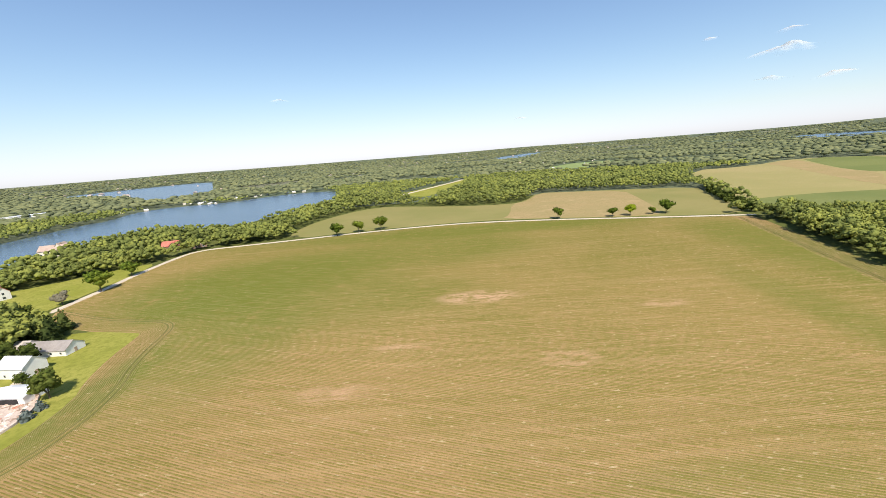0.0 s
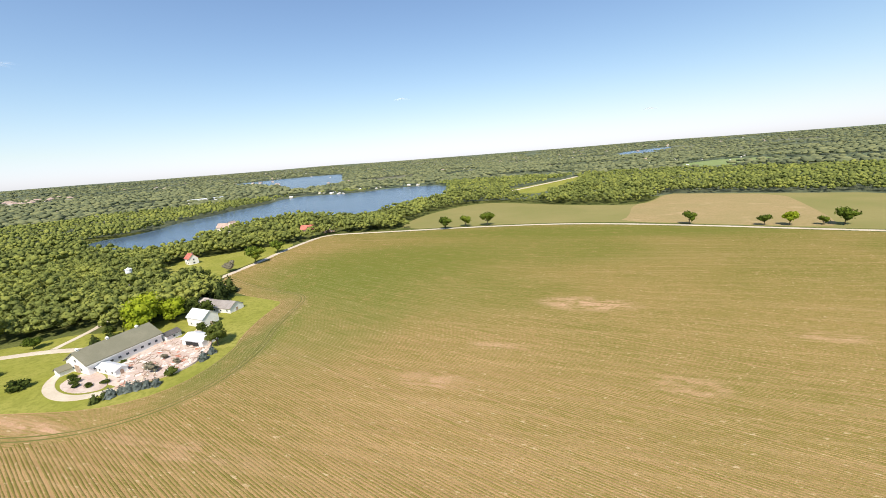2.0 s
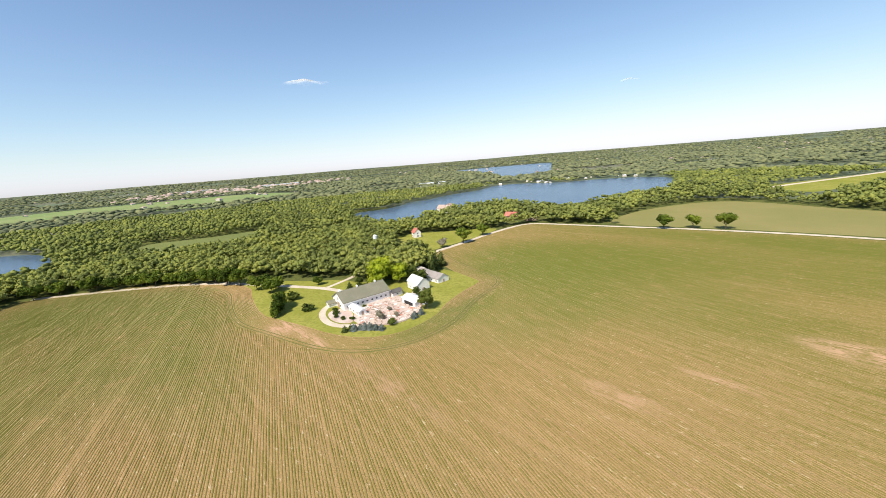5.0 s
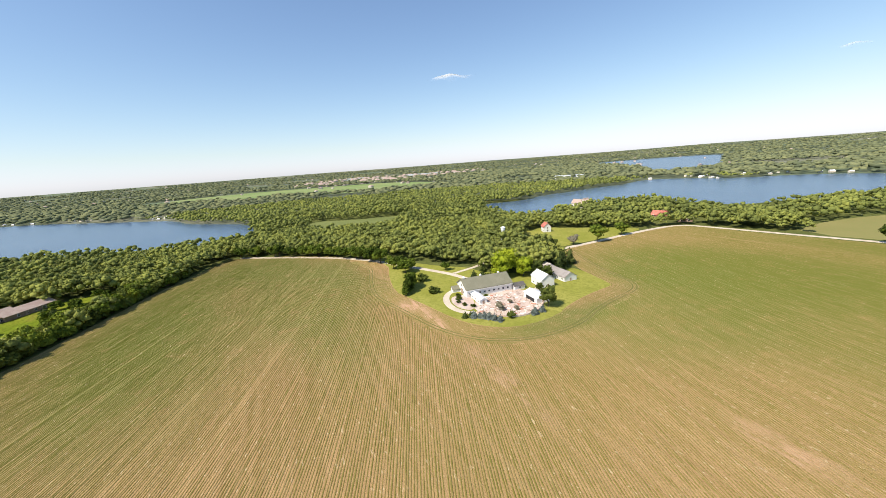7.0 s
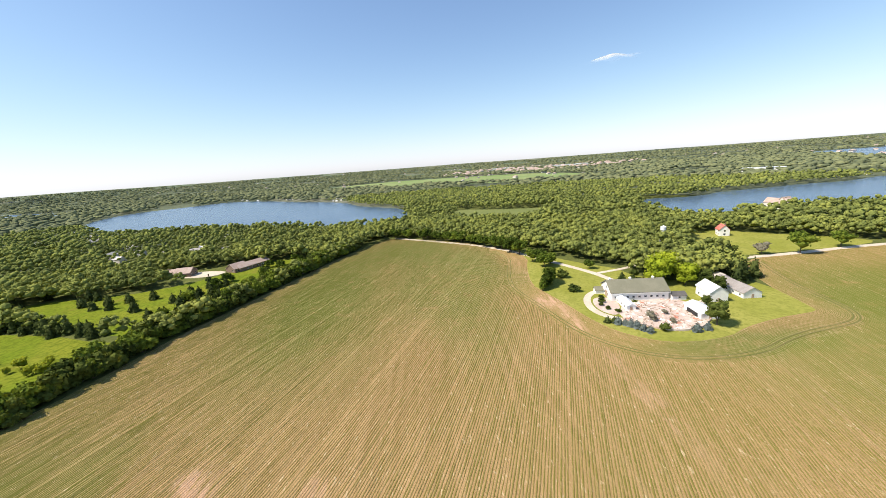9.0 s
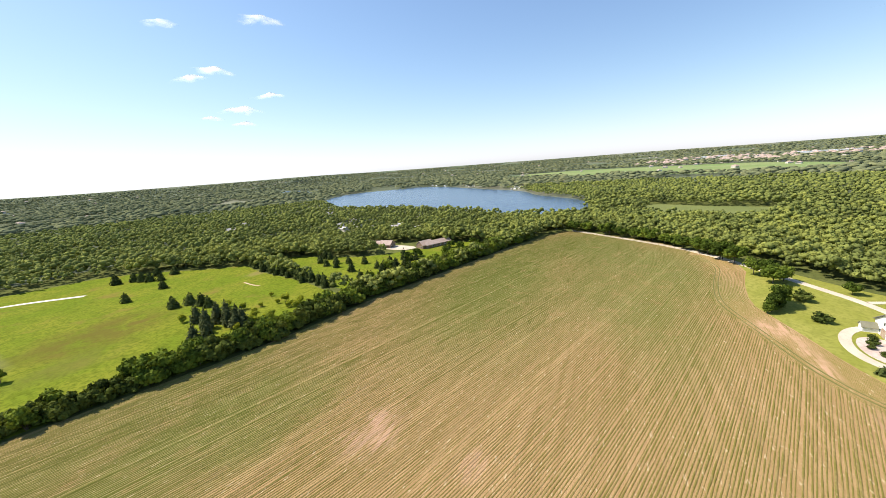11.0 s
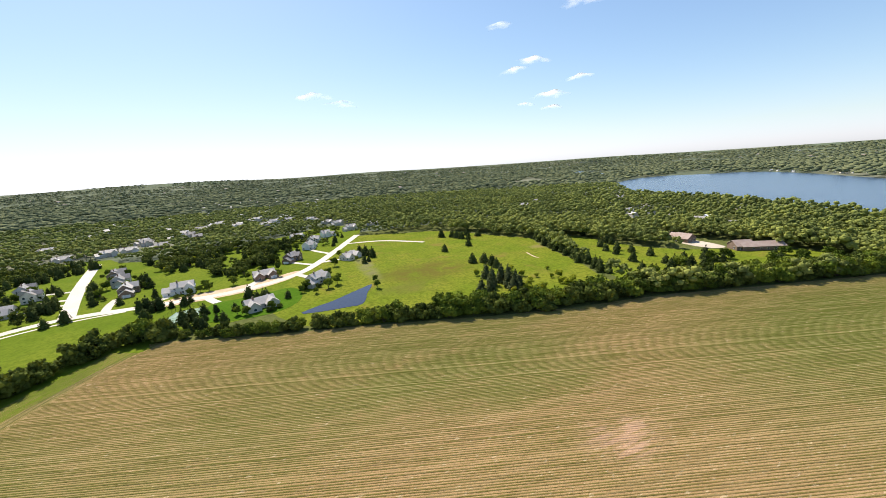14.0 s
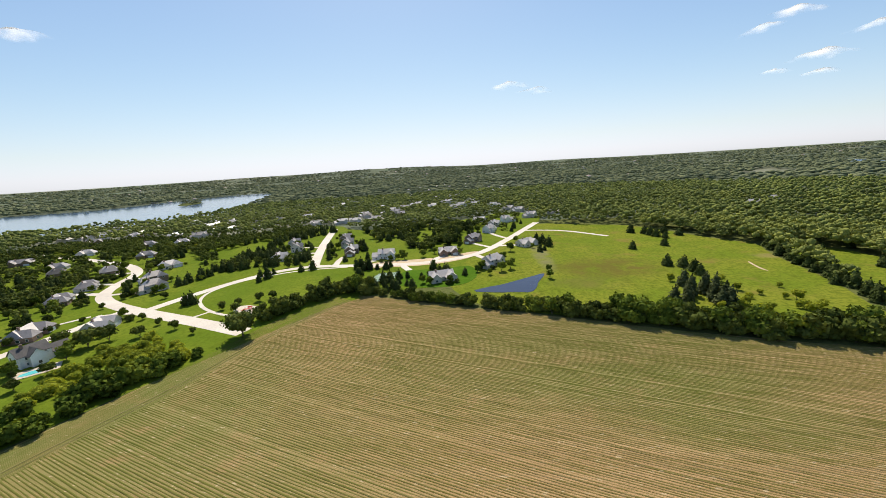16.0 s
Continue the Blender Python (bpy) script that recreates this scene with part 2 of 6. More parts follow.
M["meadow"] = make_grass("meadow_grass", (0.140, 0.188, 0.015), (0.192, 0.210, 0.023), (0.082, 0.108, 0.010), 0.035, dry=(0.195, 0.150, 0.036),
                         spots=((-82, -246, 44, 30, 0.85, (0.125, 0.105, 0.022)), (-60, -215, 26, 14, 0.6, (0.14, 0.13, 0.03)), (-46, -290, 8, 60, 0.6, (0.20, 0.18, 0.10)), (-190, -262, 14, 8, 0.6, (0.24, 0.19, 0.08))))
M["scrub_floor"] = make_grass("scrub_floor", (0.095, 0.112, 0.034), (0.140, 0.150, 0.045), (0.070, 0.082, 0.026), 0.05)
M["gravel"] = two_scale("pale_gravel", (0.50, 0.43, 0.33), (0.58, 0.51, 0.40), (0.42, 0.35, 0.26), 0.08, 1.6)
M["road"] = two_scale("pale_concrete_road", (0.57, 0.51, 0.425), (0.65, 0.59, 0.495), (0.48, 0.425, 0.35), 0.05, 1.2)
M["dirt"] = two_scale("bare_dirt", (0.46, 0.33, 0.19), (0.55, 0.43, 0.28), (0.36, 0.25, 0.14), 0.12, 1.1)
M["white"] = two_scale("white_painted_boards", (0.80, 0.79, 0.76), (0.74, 0.73, 0.71), (0.66, 0.64, 0.62), 0.3, 3.0, 0.6)
M["white_metal"] = two_scale("white_metal_roof", (0.80, 0.81, 0.82), (0.74, 0.76, 0.78), (0.68, 0.68, 0.68), 0.4, 5.0, 0.35, 0.5)
M["olive_roof"] = two_scale("olive_shingles", (0.185, 0.180, 0.125), (0.215, 0.205, 0.145), (0.150, 0.145, 0.100), 0.2, 3.0)
M["grey_roof"] = two_scale("grey_shingles", (0.27, 0.24, 0.215), (0.34, 0.305, 0.275), (0.20, 0.178, 0.16), 0.3, 3.0, 0.38, 0.6)
M["brown_roof"] = two_scale("pinkish_brown_shingles", (0.38, 0.28, 0.235), (0.44, 0.345, 0.29), (0.30, 0.22, 0.18), 0.3, 3.0)
M["dark_roof"] = two_scale("dark_shingles", (0.095, 0.090, 0.085), (0.13, 0.12, 0.11), (0.07, 0.065, 0.06), 0.3, 3.0)
M["tan_roof"] = two_scale("weathered_tan_shingles", (0.46, 0.42, 0.375), (0.54, 0.495, 0.445), (0.36, 0.325, 0.29), 0.3, 3.0, 0.38, 0.6)
M["red_roof"] = two_scale("red_roof", (0.46, 0.14, 0.10), (0.52, 0.19, 0.14), (0.36, 0.10, 0.07), 0.3, 2.0, 0.6)
M["brick"] = two_scale("brown_brick", (0.22, 0.15, 0.11), (0.28, 0.20, 0.15), (0.17, 0.11, 0.08), 0.4, 4.0)
M["siding"] = two_scale("grey_siding", (0.56, 0.52, 0.47), (0.62, 0.58, 0.53), (0.48, 0.44, 0.40), 0.4, 4.0)
M["cream"] = two_scale("cream_siding", (0.62, 0.57, 0.48), (0.68, 0.63, 0.55), (0.55, 0.50, 0.42), 0.4, 4.0)
M["bark"] = two_scale("bark", (0.10, 0.075, 0.055), (0.14, 0.11, 0.08), (0.06, 0.045, 0.035), 0.8, 6.0)
M["stone"] = two_scale("pinkish_stone", (0.50, 0.37, 0.30), (0.66, 0.55, 0.48), (0.34, 0.23, 0.18), 0.12, 0.9)
M["pale_stone"] = two_scale("pale_limestone", (0.66, 0.62, 0.56), (0.76, 0.72, 0.66), (0.52, 0.46, 0.40), 0.3, 1.4)
M["red_brick"] = two_scale("red_brick", (0.42, 0.17, 0.11), (0.52, 0.25, 0.17), (0.30, 0.12, 0.08), 0.5, 2.0)
M["old_timber"] = two_scale("old_timber", (0.26, 0.18, 0.13), (0.36, 0.27, 0.20), (0.17, 0.12, 0.09), 0.4, 3.0)
M["yard"] = two_scale("trodden_stony_yard", (0.56, 0.475, 0.41), (0.48, 0.37, 0.31), (0.38, 0.285, 0.235), 0.16, 0.9, bump=0.8, depth=0.2)
M["timber"] = two_scale("weathered_timber", (0.36, 0.25, 0.18), (0.46, 0.36, 0.28), (0.25, 0.17, 0.12), 0.4, 3.0)
M["red_paint"] = two_scale("red_paint", (0.55, 0.07, 0.04), (0.60, 0.10, 0.06), (0.45, 0.05, 0.03), 0.6, 4.0, 0.4)
M["court"] = two_scale("green_court", (0.20, 0.30, 0.22), (0.26, 0.34, 0.27), (0.18, 0.26, 0.19), 0.2, 2.0)
M["pool"] = two_scale("turquoise_pool", (0.10, 0.50, 0.52), (0.14, 0.58, 0.58), (0.08, 0.45, 0.48), 0.6, 2.0, 0.1, 0.5)
# near-black colour standing in for the shade inside an open shed bay
M["bay_shade"] = two_scale("painted_bay_shade", (0.03, 0.03, 0.03), (0.045, 0.04, 0.04), (0.02, 0.02, 0.02), 0.5, 3.0)


def make_cloud():
    """Thin white vapour: it scatters light through and lets some pass, ragged by noise."""
    n = Nodes("cloud_vapour", 1.0, 0.0)
    p = n.position()
    nt = n.nt
    through_light, scatter_light, clear = n.add("ShaderNodeBsdfTranslucent"), n.add("ShaderNodeBsdfDiffuse"), n.add("ShaderNodeBsdfTransparent")
    through_light.inputs[0].default_value = scatter_light.inputs[0].default_value = (0.97, 0.97, 0.97, 1)
    both, edge = n.add("ShaderNodeMixShader"), n.add("ShaderNodeMixShader")
    both.inputs[0].default_value = 0.35
    nt.links.new(through_light.outputs[0], both.inputs[1])
    nt.links.new(scatter_light.outputs[0], both.inputs[2])
    own = n.add("ShaderNodeTexCoord").outputs["Object"]
    far = n.add("ShaderNodeVectorMath")
    far.operation = "LENGTH"
    n.put(far.inputs[0], n.mapped(own, (1, 1, 0)))
    ragged = n.math("ADD", n.math("MULTIPLY", n.noise(n.mapped(p, (1, 1, 2.2)), 0.006, 3, 0.5), 1.6), n.math("MULTIPLY", far.outputs["Value"], -0.75))
    n.put(edge.inputs[0], n.span(ragged, 0.10, 1.05, 0.0, 0.85))
    nt.links.new(clear.outputs[0], edge.inputs[1])
    nt.links.new(both.outputs[0], edge.inputs[2])
    nt.links.new(edge.outputs[0], nt.nodes["Material Output"].inputs[0])
    return n.mat


M["cloud"] = make_cloud()

M["leaf"] = foliage("broadleaf", (0.036, 0.055, 0.010), (0.098, 0.140, 0.020), (0.180, 0.220, 0.030))
M["leaf_bright"] = foliage("bright_broadleaf", (0.110, 0.150, 0.012), (0.235, 0.290, 0.020), (0.325, 0.365, 0.030))
M["leaf_scrub"] = foliage("scrub_leaf", (0.130, 0.165, 0.022), (0.250, 0.290, 0.036), (0.350, 0.380, 0.048), thin=0.32)
M["leaf_dark"] = foliage("dark_broadleaf", (0.032, 0.046, 0.012), (0.078, 0.102, 0.022), (0.128, 0.152, 0.034), thin=0.14)
M["leaf_grey"] = foliage("grey_leaf", (0.13, 0.12, 0.08), (0.20, 0.185, 0.13), (0.25, 0.235, 0.17))
M["needle"] = foliage("dark_needles", (0.026, 0.038, 0.012), (0.054, 0.072, 0.021), (0.086, 0.106, 0.030), thin=0.08)
M["needle_grey"] = foliage("grey_green_needles", (0.040, 0.052, 0.022), (0.082, 0.098, 0.040), (0.125, 0.140, 0.055), thin=0.1)
M["needle_blue"] = foliage("blue_needles", (0.060, 0.080, 0.072), (0.115, 0.140, 0.130), (0.165, 0.195, 0.180), thin=0.12)
M["wood_near"] = foliage("woodland_leaves", (0.104, 0.122, 0.037), (0.164, 0.190, 0.051), (0.258, 0.276, 0.066), 0.045, thin=0.06)
# bluer than the near leaves: distance haze is mixed into this leaf colour
M["wood_hazed"] = foliage("haze_tinted_far_leaves", (0.092, 0.110, 0.066), (0.150, 0.168, 0.088), (0.215, 0.225, 0.108), 0.03, 0.25, thin=0.05)


def make_water(name, deep, rough, wave=0.25):
    n = Nodes(name, rough, 0.5)
    p = n.position()
    n.bsdf.inputs["IOR"].default_value = 1.33
    col = n.mix(n.span(n.noise(p, 0.01, 3), 0.4, 0.6), rgb(*deep), rgb(deep[0] * 1.25, deep[1] * 1.2, deep[2] * 1.15))
    n.bump(n.noise(n.mapped(p, (0.15, 0.5, 1), 30), 1.0, 4), wave, 0.35)
    return n.done(col)


M["water"] = make_water("lake_water", (0.060, 0.100, 0.155), 0.25)
M["calm"] = make_water("calm_lake_water", (0.060, 0.105, 0.165), 0.12, 0.02)
M["pond"] = make_water("pond_water", (0.024, 0.030, 0.060), 0.10, 0.12)
n = Nodes("window_glass", 0.08, 0.6)
M["glass"] = n.done(n.mix(n.noise(n.position(), 0.7), rgb(0.03, 0.04, 0.05), rgb(0.06, 0.07, 0.08)))


# ---- geometry helpers ----
def part(name, bm, material, parent=None, label=""):
    me = bpy.data.meshes.new(name)
    bm.to_mesh(me)
    bm.free()
    me.materials.append(material)
    ob = new(name, me)
    ob.parent = parent
    return tagged(ob, label=label) if label else ob


def tri_mesh(name, verts, tris, material):
    """A mesh object from arrays of corners and triangles."""
    verts, tris = np.asarray(verts, np.float32), np.asarray(tris, np.int32)
    me = bpy.data.meshes.new(name)
    me.vertices.add(len(verts))
    me.vertices.foreach_set("co", verts.ravel())
    me.loops.add(tris.size)
    me.loops.foreach_set("vertex_index", tris.ravel())
    me.polygons.add(len(tris))
    me.polygons.foreach_set("loop_start", np.arange(len(tris), dtype=np.int32) * 3)
    me.update(calc_edges=True)
    me.materials.append(material)
    return new(name, me)


def thing(name, x, y, turn=0.0, z=0.0):
    ob = new(name)
    ob.empty_display_size = 0.5
    ob.matrix_basis = pose(x, y, z, 0, 0, turn)
    return ob


def box(bm, x, y, z, sx, sy, sz, turn=0.0):
    """A box on its base centre."""
    m = pose(x, y, z + sz / 2, 0, 0, turn) @ Matrix.Diagonal((sx, sy, sz, 1))
    bmesh.ops.create_cube(bm, size=1, matrix=m)
    return bm


def terrain(x, y):
    """The height of the land: flat round the fields, rising to low hills at the horizon."""
    r = np.hypot(x, y)
    z = 55 * np.maximum(0, (r - 2000) / 2700) ** 2
    for hx, hy, s, h in HILLS:
        z = z + h * np.exp(-(((x - hx) ** 2 + (y - hy) ** 2) / s ** 2))
    return z


HILLS = ((1400, -4450, 620, 34), (700, -4600, 420, 22), (2500, -4000, 700, 16), (4300, 2000, 900, 34), (3700, 2900, 600, 16), (-2500, 4000, 500, 8),
         (-4500, 300, 500, 7), (-3300, -3300, 600, 9), (-900, -4600, 500, 12), (1100, 4600, 500, 8), (-4000, 2300, 400, 6))


def rounded(pts, times=2, closed=True):
    """Chaikin's corner cutting."""
    p = np.array(pts, float)
    for _ in range(times):
        q = np.roll(p, -1, 0) if closed else p[1:]
        b = p if closed else p[:-1]
        mid = np.stack([0.75 * b + 0.25 * q, 0.25 * b + 0.75 * q], 1).reshape(-1, 2)
        p = mid if closed else np.concatenate([p[:1], mid, p[-1:]])
    return p


def sheet(name, pts, z, material, label, smooth=2, cell=0):
    """A flat piece of land with the given outline, z above the ground, with a skirt down into it."""
    bm = bmesh.new()
    p = rounded(pts, smooth)
    vs = [bm.verts.new((x, y, z)) for x, y in p]
    face = bm.faces.new(vs)
    bmesh.ops.triangulate(bm, faces=[face])
    if cell:
        lo, hi = p.min(0), p.max(0)
        for axis in (0, 1):
            for c in np.arange(math.ceil(lo[axis] / cell) * cell, hi[axis], cell):
                co, no = [0, 0, 0], [0, 0, 0]
                co[axis], no[axis] = c, 1
                bmesh.ops.bisect_plane(bm, geom=bm.verts[:] + bm.edges[:] + bm.faces[:], plane_co=co, plane_no=no)
        for v in bm.verts:
            v.co.z = z + float(terrain(v.co.x, v.co.y))
    rim = [e for e in bm.edges if e.is_boundary]
    low = bmesh.ops.extrude_edge_only(bm, edges=rim)["geom"]
    for v in low:
        if isinstance(v, bmesh.types.BMVert):
            v.co.z -= z + 0.3
    bmesh.ops.recalc_face_normals(bm, faces=bm.faces[:])
    ob = part(name, bm, material)
    return tagged(ob, label=label, category=name.rstrip("_0123456789").replace("_", " "), kind="structure")


def ribbon(name, pts, width, z, material, label, ends=None):
    """A road or path along a smoothed line, with sides down into the ground."""
    p = rounded(pts, 3, closed=False)
    d = np.gradient(p, axis=0)
    d /= np.linalg.norm(d, axis=1)[:, None]
    nrm = np.stack([-d[:, 1], d[:, 0]], 1)
    w = np.linspace(width, ends or width, len(p))[:, None] / 2
    bm = bmesh.new()
    rows = []
    for c, m, h in zip(p, nrm, w):
        row = []
        for k, dz in ((-1.0, -0.3), (-0.94, 0.0), (0.0, 0.04), (0.94, 0.0), (1.0, -0.3)):
            x, y = c + m * h * k
            row.append(bm.verts.new((x, y, z + dz)))
        rows.append(row)
    for a, b in zip(rows, rows[1:]):
        for i in range(4):
            bm.faces.new((a[i], b[i], b[i + 1], a[i + 1]))
    bmesh.ops.recalc_face_normals(bm, faces=bm.faces[:])
    ROADS.append((p, width / 2))
    return tagged(part(name, bm, material), label=label, category=name.rstrip("_0123456789").replace("_", " "), kind="structure")


ROADS = []


def inside(poly, x, y):
    """Which of the points lie inside the outline."""
    res = np.zeros(len(x), bool)
    px, py = np.array(poly, float).T
    j = len(px) - 1
    for i in range(len(px)):
        cut = (py[i] > y) != (py[j] > y)
        with np.errstate(divide="ignore", invalid="ignore"):
            xi = (px[j] - px[i]) * (y - py[i]) / (py[j] - py[i]) + px[i]
        res ^= cut & (x < xi)
        j = i
    return res


def near_line(p, x, y, dist):
    """Which points lie within dist of the line p."""
    p = np.asarray(p, float)
    res = np.zeros(len(x), bool)
    lo, hi = p.min(0) - dist, p.max(0) + dist
    at = np.nonzero((x >= lo[0]) & (x <= hi[0]) & (y >= lo[1]) & (y <= hi[1]))[0]
    if not len(at):
        return res
    a, d = p[:-1], p[1:] - p[:-1]
    length = np.maximum((d * d).sum(1), 1e-9)
    for part_of in np.array_split(at, max(1, len(at) * len(a) // 400000)):
        dx, dy = x[part_of, None] - a[:, 0], y[part_of, None] - a[:, 1]
        t = np.clip((dx * d[:, 0] + dy * d[:, 1]) / length, 0, 1)
        res[part_of] = (np.hypot(dx - t * d[:, 0], dy - t * d[:, 1]) < dist).any(1)
    return res


# ---- the land ----
def make_ground():
    """One sheet out to the horizon, in rings."""
    radii = np.concatenate([[0], np.arange(150, 1500, 150), np.arange(1500, 4960, 60)])
    seg = 288
    ang = np.linspace(0, 2 * np.pi, seg, endpoint=False)
    v = [np.zeros((1, 3))]
    for r in radii[1:]:
        x, y = r * np.cos(ang), r * np.sin(ang)
        v.append(np.stack([x, y, terrain(x, y)], 1))
    t = [[0, 1 + i, 1 + (i + 1) % seg] for i in range(seg)]
    i = np.arange(seg)
    j = (i + 1) % seg
    t = [np.array(t)]
    for k in range(len(radii) - 2):
        a, b = 1 + k * seg, 1 + (k + 1) * seg
        t += [np.stack([a + i, b + i, b + j], 1), np.stack([a + i, b + j, a + j], 1)]
    return tagged(tri_mesh("ground", np.concatenate(v), np.concatenate(t), M["ground"]), "dark green wooded land and pasture out to the horizon", "ground", kind="structure")


make_ground()

YARD_EDGE = [(-300, 56), (-267, 66), (-238, 58), (-205, 53), (-190, 57), (-171, 62), (-153, 66), (-140, 71), (-130, 80), (-126, 92), (-128, 110), (-134, 120), (-140, 138), (-143, 156), (-144, 159), (-146, 161), (-181, 168)]
FIELD = [(-222, 188), (-226, 232), (-230, 270), (-229, 328), (-213, 338), (-149, 346), (-81, 360), (-13, 367), (39, 366), (119, 348), (188, 326), (262, 305),
         (260, 297), (217, 172), (133, -79), (118, -112), (109, -147), (103, -166), (96, -178), (85, -199), (80, -204), (69, -203), (29, -187), (-26, -170), (-105, -142), (-169, -130), (-248, -105), (-310, -87),
         (-385, -53), (-364, -9), (-343, 19), (-324, 36)] + YARD_EDGE
LAWN = YARD_EDGE + [(-187, 158), (-186, 142), (-192, 133), (-203, 118), (-213, 113), (-224, 112), (-240, 97), (-265, 81), (-303, 63)]
NORTH_FIELD = [(-153, 359), (-72, 374), (-1, 379), (60, 377), (125, 357), (195, 335), (268, 315), (290, 361), (329, 455), (351, 508), (264, 538), (190, 563), (151, 576),
               (115, 499), (89, 480), (15, 500), (-75, 551), (-115, 538), (-152, 469), (-163, 403)]
EAST_FIELD = [(285, 318), (376, 522), (493, 743), (622, 743), (793, 843), (895, 748), (1010, 560), (720, 330), (440, 262), (349, 288), (307, 298)]
MEADOW = [(0, -180), (-26, -172), (-105, -147), (-166, -137), (-167, -165), (-183, -206), (-194, -266), (-208, -300), (-193, -314), (-179, -347), (-167, -374), (-147, -404),
          (-108, -415), (-66, -438), (-52, -410), (-36, -372), (-16, -330), (-2, -300), (30, -262), (20, -215)]
MEADOW_WEST = [(-176, -140), (-248, -112), (-306, -94), (-322, -112), (-322, -150), (-285, -172), (-262, -190), (-246, -220), (-244, -278), (-223, -291), (-205, -268), (-192, -212), (-174, -168)]
SUBURB = [(69, -205), (118, -114), (135, -78), (160, 0), (300, -20), (440, -120), (560, -280), (560, -400), (430, -440), (330, -400), (250, -470), (190, -490), (160, -440), (100, -440),
          (30, -480), (-40, -560), (-80, -500), (-66, -440), (-45, -405), (-16, -330), (10, -285), (20, -215)]
HOME_GLADE = [(-233, 172), (-231, 196), (-234, 300), (-256, 296), (-284, 262), (-312, 240), (-310, 219), (-288, 203), (-270, 184), (-250, 170)]
CLEARING = [(-85, 723), (-21, 829), (65, 988), (75, 960), (50, 870), (-8, 667), (-32, 640)]
GLADE = [(-600, 25), (-562, 85), (-553, 115), (-540, 165), (-448, 128), (-434, 88), (-438, 62), (-470, 22)]
FAR_FIELD = [(-1482, -449), (-1605, -207), (-1458, -10), (-1228, 230), (-1187, 483), (-1432, 597), (-1854, 494), (-1983, 148), (-2073, -63), (-2028, -419), (-1690, -510)]
FAR_NORTH = [(335, 1220), (524, 1400), (660, 1330), (544, 1152), (363, 1075)]
FAR_NORTH_B = [(-435, 1470), (-352, 1743), (-269, 1587), (-358, 1358)]
LAKE_A = [(-560, 296), (-434, 275), (-392, 300), (-402, 340), (-425, 396), (-412, 455), (-387, 488), (-333, 485), (-263, 480), (-252, 520), (-240, 578), (-214, 673), (-196, 715), (-254, 953),
          (-397, 950), (-475, 831), (-599, 828), (-629, 762), (-585, 663), (-595, 599), (-577, 521), (-575, 447), (-535, 374)]
LAKE_B = [(-1343, 1559), (-1009, 1256), (-802, 1039), (-748, 1188), (-830, 1421), (-1200, 2000), (-1441, 2480), (-1751, 2191), (-1888, 1817)]
LAKE_C = [(-648, -609), (-602, -398), (-563, -275), (-536, -189), (-505, -120), (-498, -70), (-530, -42), (-663, -55), (-722, -109), (-783, -167), (-875, -204), (-936, -256), (-1021, -361),
          (-1203, -553), (-1290, -720), (-1166, -770), (-1087, -881), (-851, -811)]
LAKE_D = [(900, -330), (763, -513), (672, -522), (653, -577), (562, -619), (545, -750), (697, -1186), (983, -1674), (1176, -1356), (1163, -1068), (1280, -998), (1418, -957), (1700, -600), (1300, -250)]
LAKE_E = [(-1588, -1887), (-1344, -1297), (-1165, -1125), (-1402, -1667)]
LAKE_F = [(420, 2922), (916, 3391), (831, 2993), (388, 2244)]
LAKE_G = [(2230, 2374), (2433, 1972), (2001, 1689), (1941, 2103)]
LAKE_H = [(-1643, -1976), (-1389, -1460), (-1224, -1285), (-1260, -1429)]
POND = [(6, -204), (-4, -211), (-13, -215), (-23, -223), (-31, -229), (-41, -237), (-39, -229), (-34, -218), (-32, -208), (-28, -200), (-20, -201), (-9, -201)]
ISLAND = [(885, -1040), (950, -1075), (1010, -1170), (1000, -1230), (940, -1180), (895, -1100)]

ang = np.linspace(0, 2 * np.pi, 48, endpoint=False)
sheet("pasture", [(-60 + 640 * math.cos(q), 60 + 520 * math.sin(q)) for q in ang], 0.03, M["scrub_floor"], "rough dark grass and leaf litter under the trees", 0)
sheet("field_1", FIELD, 0.06, M["soil"], "tan soil field drilled with young green crop rows", 1)
sheet("field_2", NORTH_FIELD, 0.06, M["north_field"], "green and tan crop field beyond the farm road", 1)
sheet("field_3", EAST_FIELD, 0.06, M["east_field"], "pale green and straw coloured field behind the wood", 1)
sheet("field_7", [(62, 379), (125, 360), (200, 337), (215, 355), (240, 440), (262, 530), (190, 560), (153, 572), (118, 500), (92, 478), (76, 404)], 0.11, M["tan_field"], "tan drilled half of the north field", 1)
sheet("field_8", [(804, 835), (699, 685), (627, 570), (610, 506), (700, 520), (900, 735)], 0.11, M["green_field"], "strip of green crop in the pale field", 1)
sheet("field_9", [(664, 765), (640, 690), (572, 567), (482, 396), (536, 443), (606, 506), (622, 570), (694, 685), (780, 825)], 0.12, M["tan_field"], "strip of tan stubble in the pale field", 1)
sheet("field_10", [(318, 380), (373, 390), (462, 380), (470, 370), (430, 300), (349, 294), (300, 312)], 0.12, M["green_field"], "green corner of the pale field", 1)
sheet("field_4", FAR_FIELD, 0.5, M["far_field"], "pale green distant field near the town", 2, 120)
sheet("field_5", FAR_NORTH, 0.2, M["far_field"], "distant light green field among woods", 2)
sheet("field_6", FAR_NORTH_B, 0.2, M["far_field"], "distant light green field among woods", 2)
sheet("lawn_1", LAWN, 0.12, M["lawn"], "bright mown lawn round the farm buildings", 1)
sheet("lawn_2", HOME_GLADE, 0.10, M["lawn"], "sunny lawn before the red-roofed house", 2)
sheet("meadow_1", MEADOW, 0.05, M["meadow"], "rough green meadow with worn brown patches", 1)
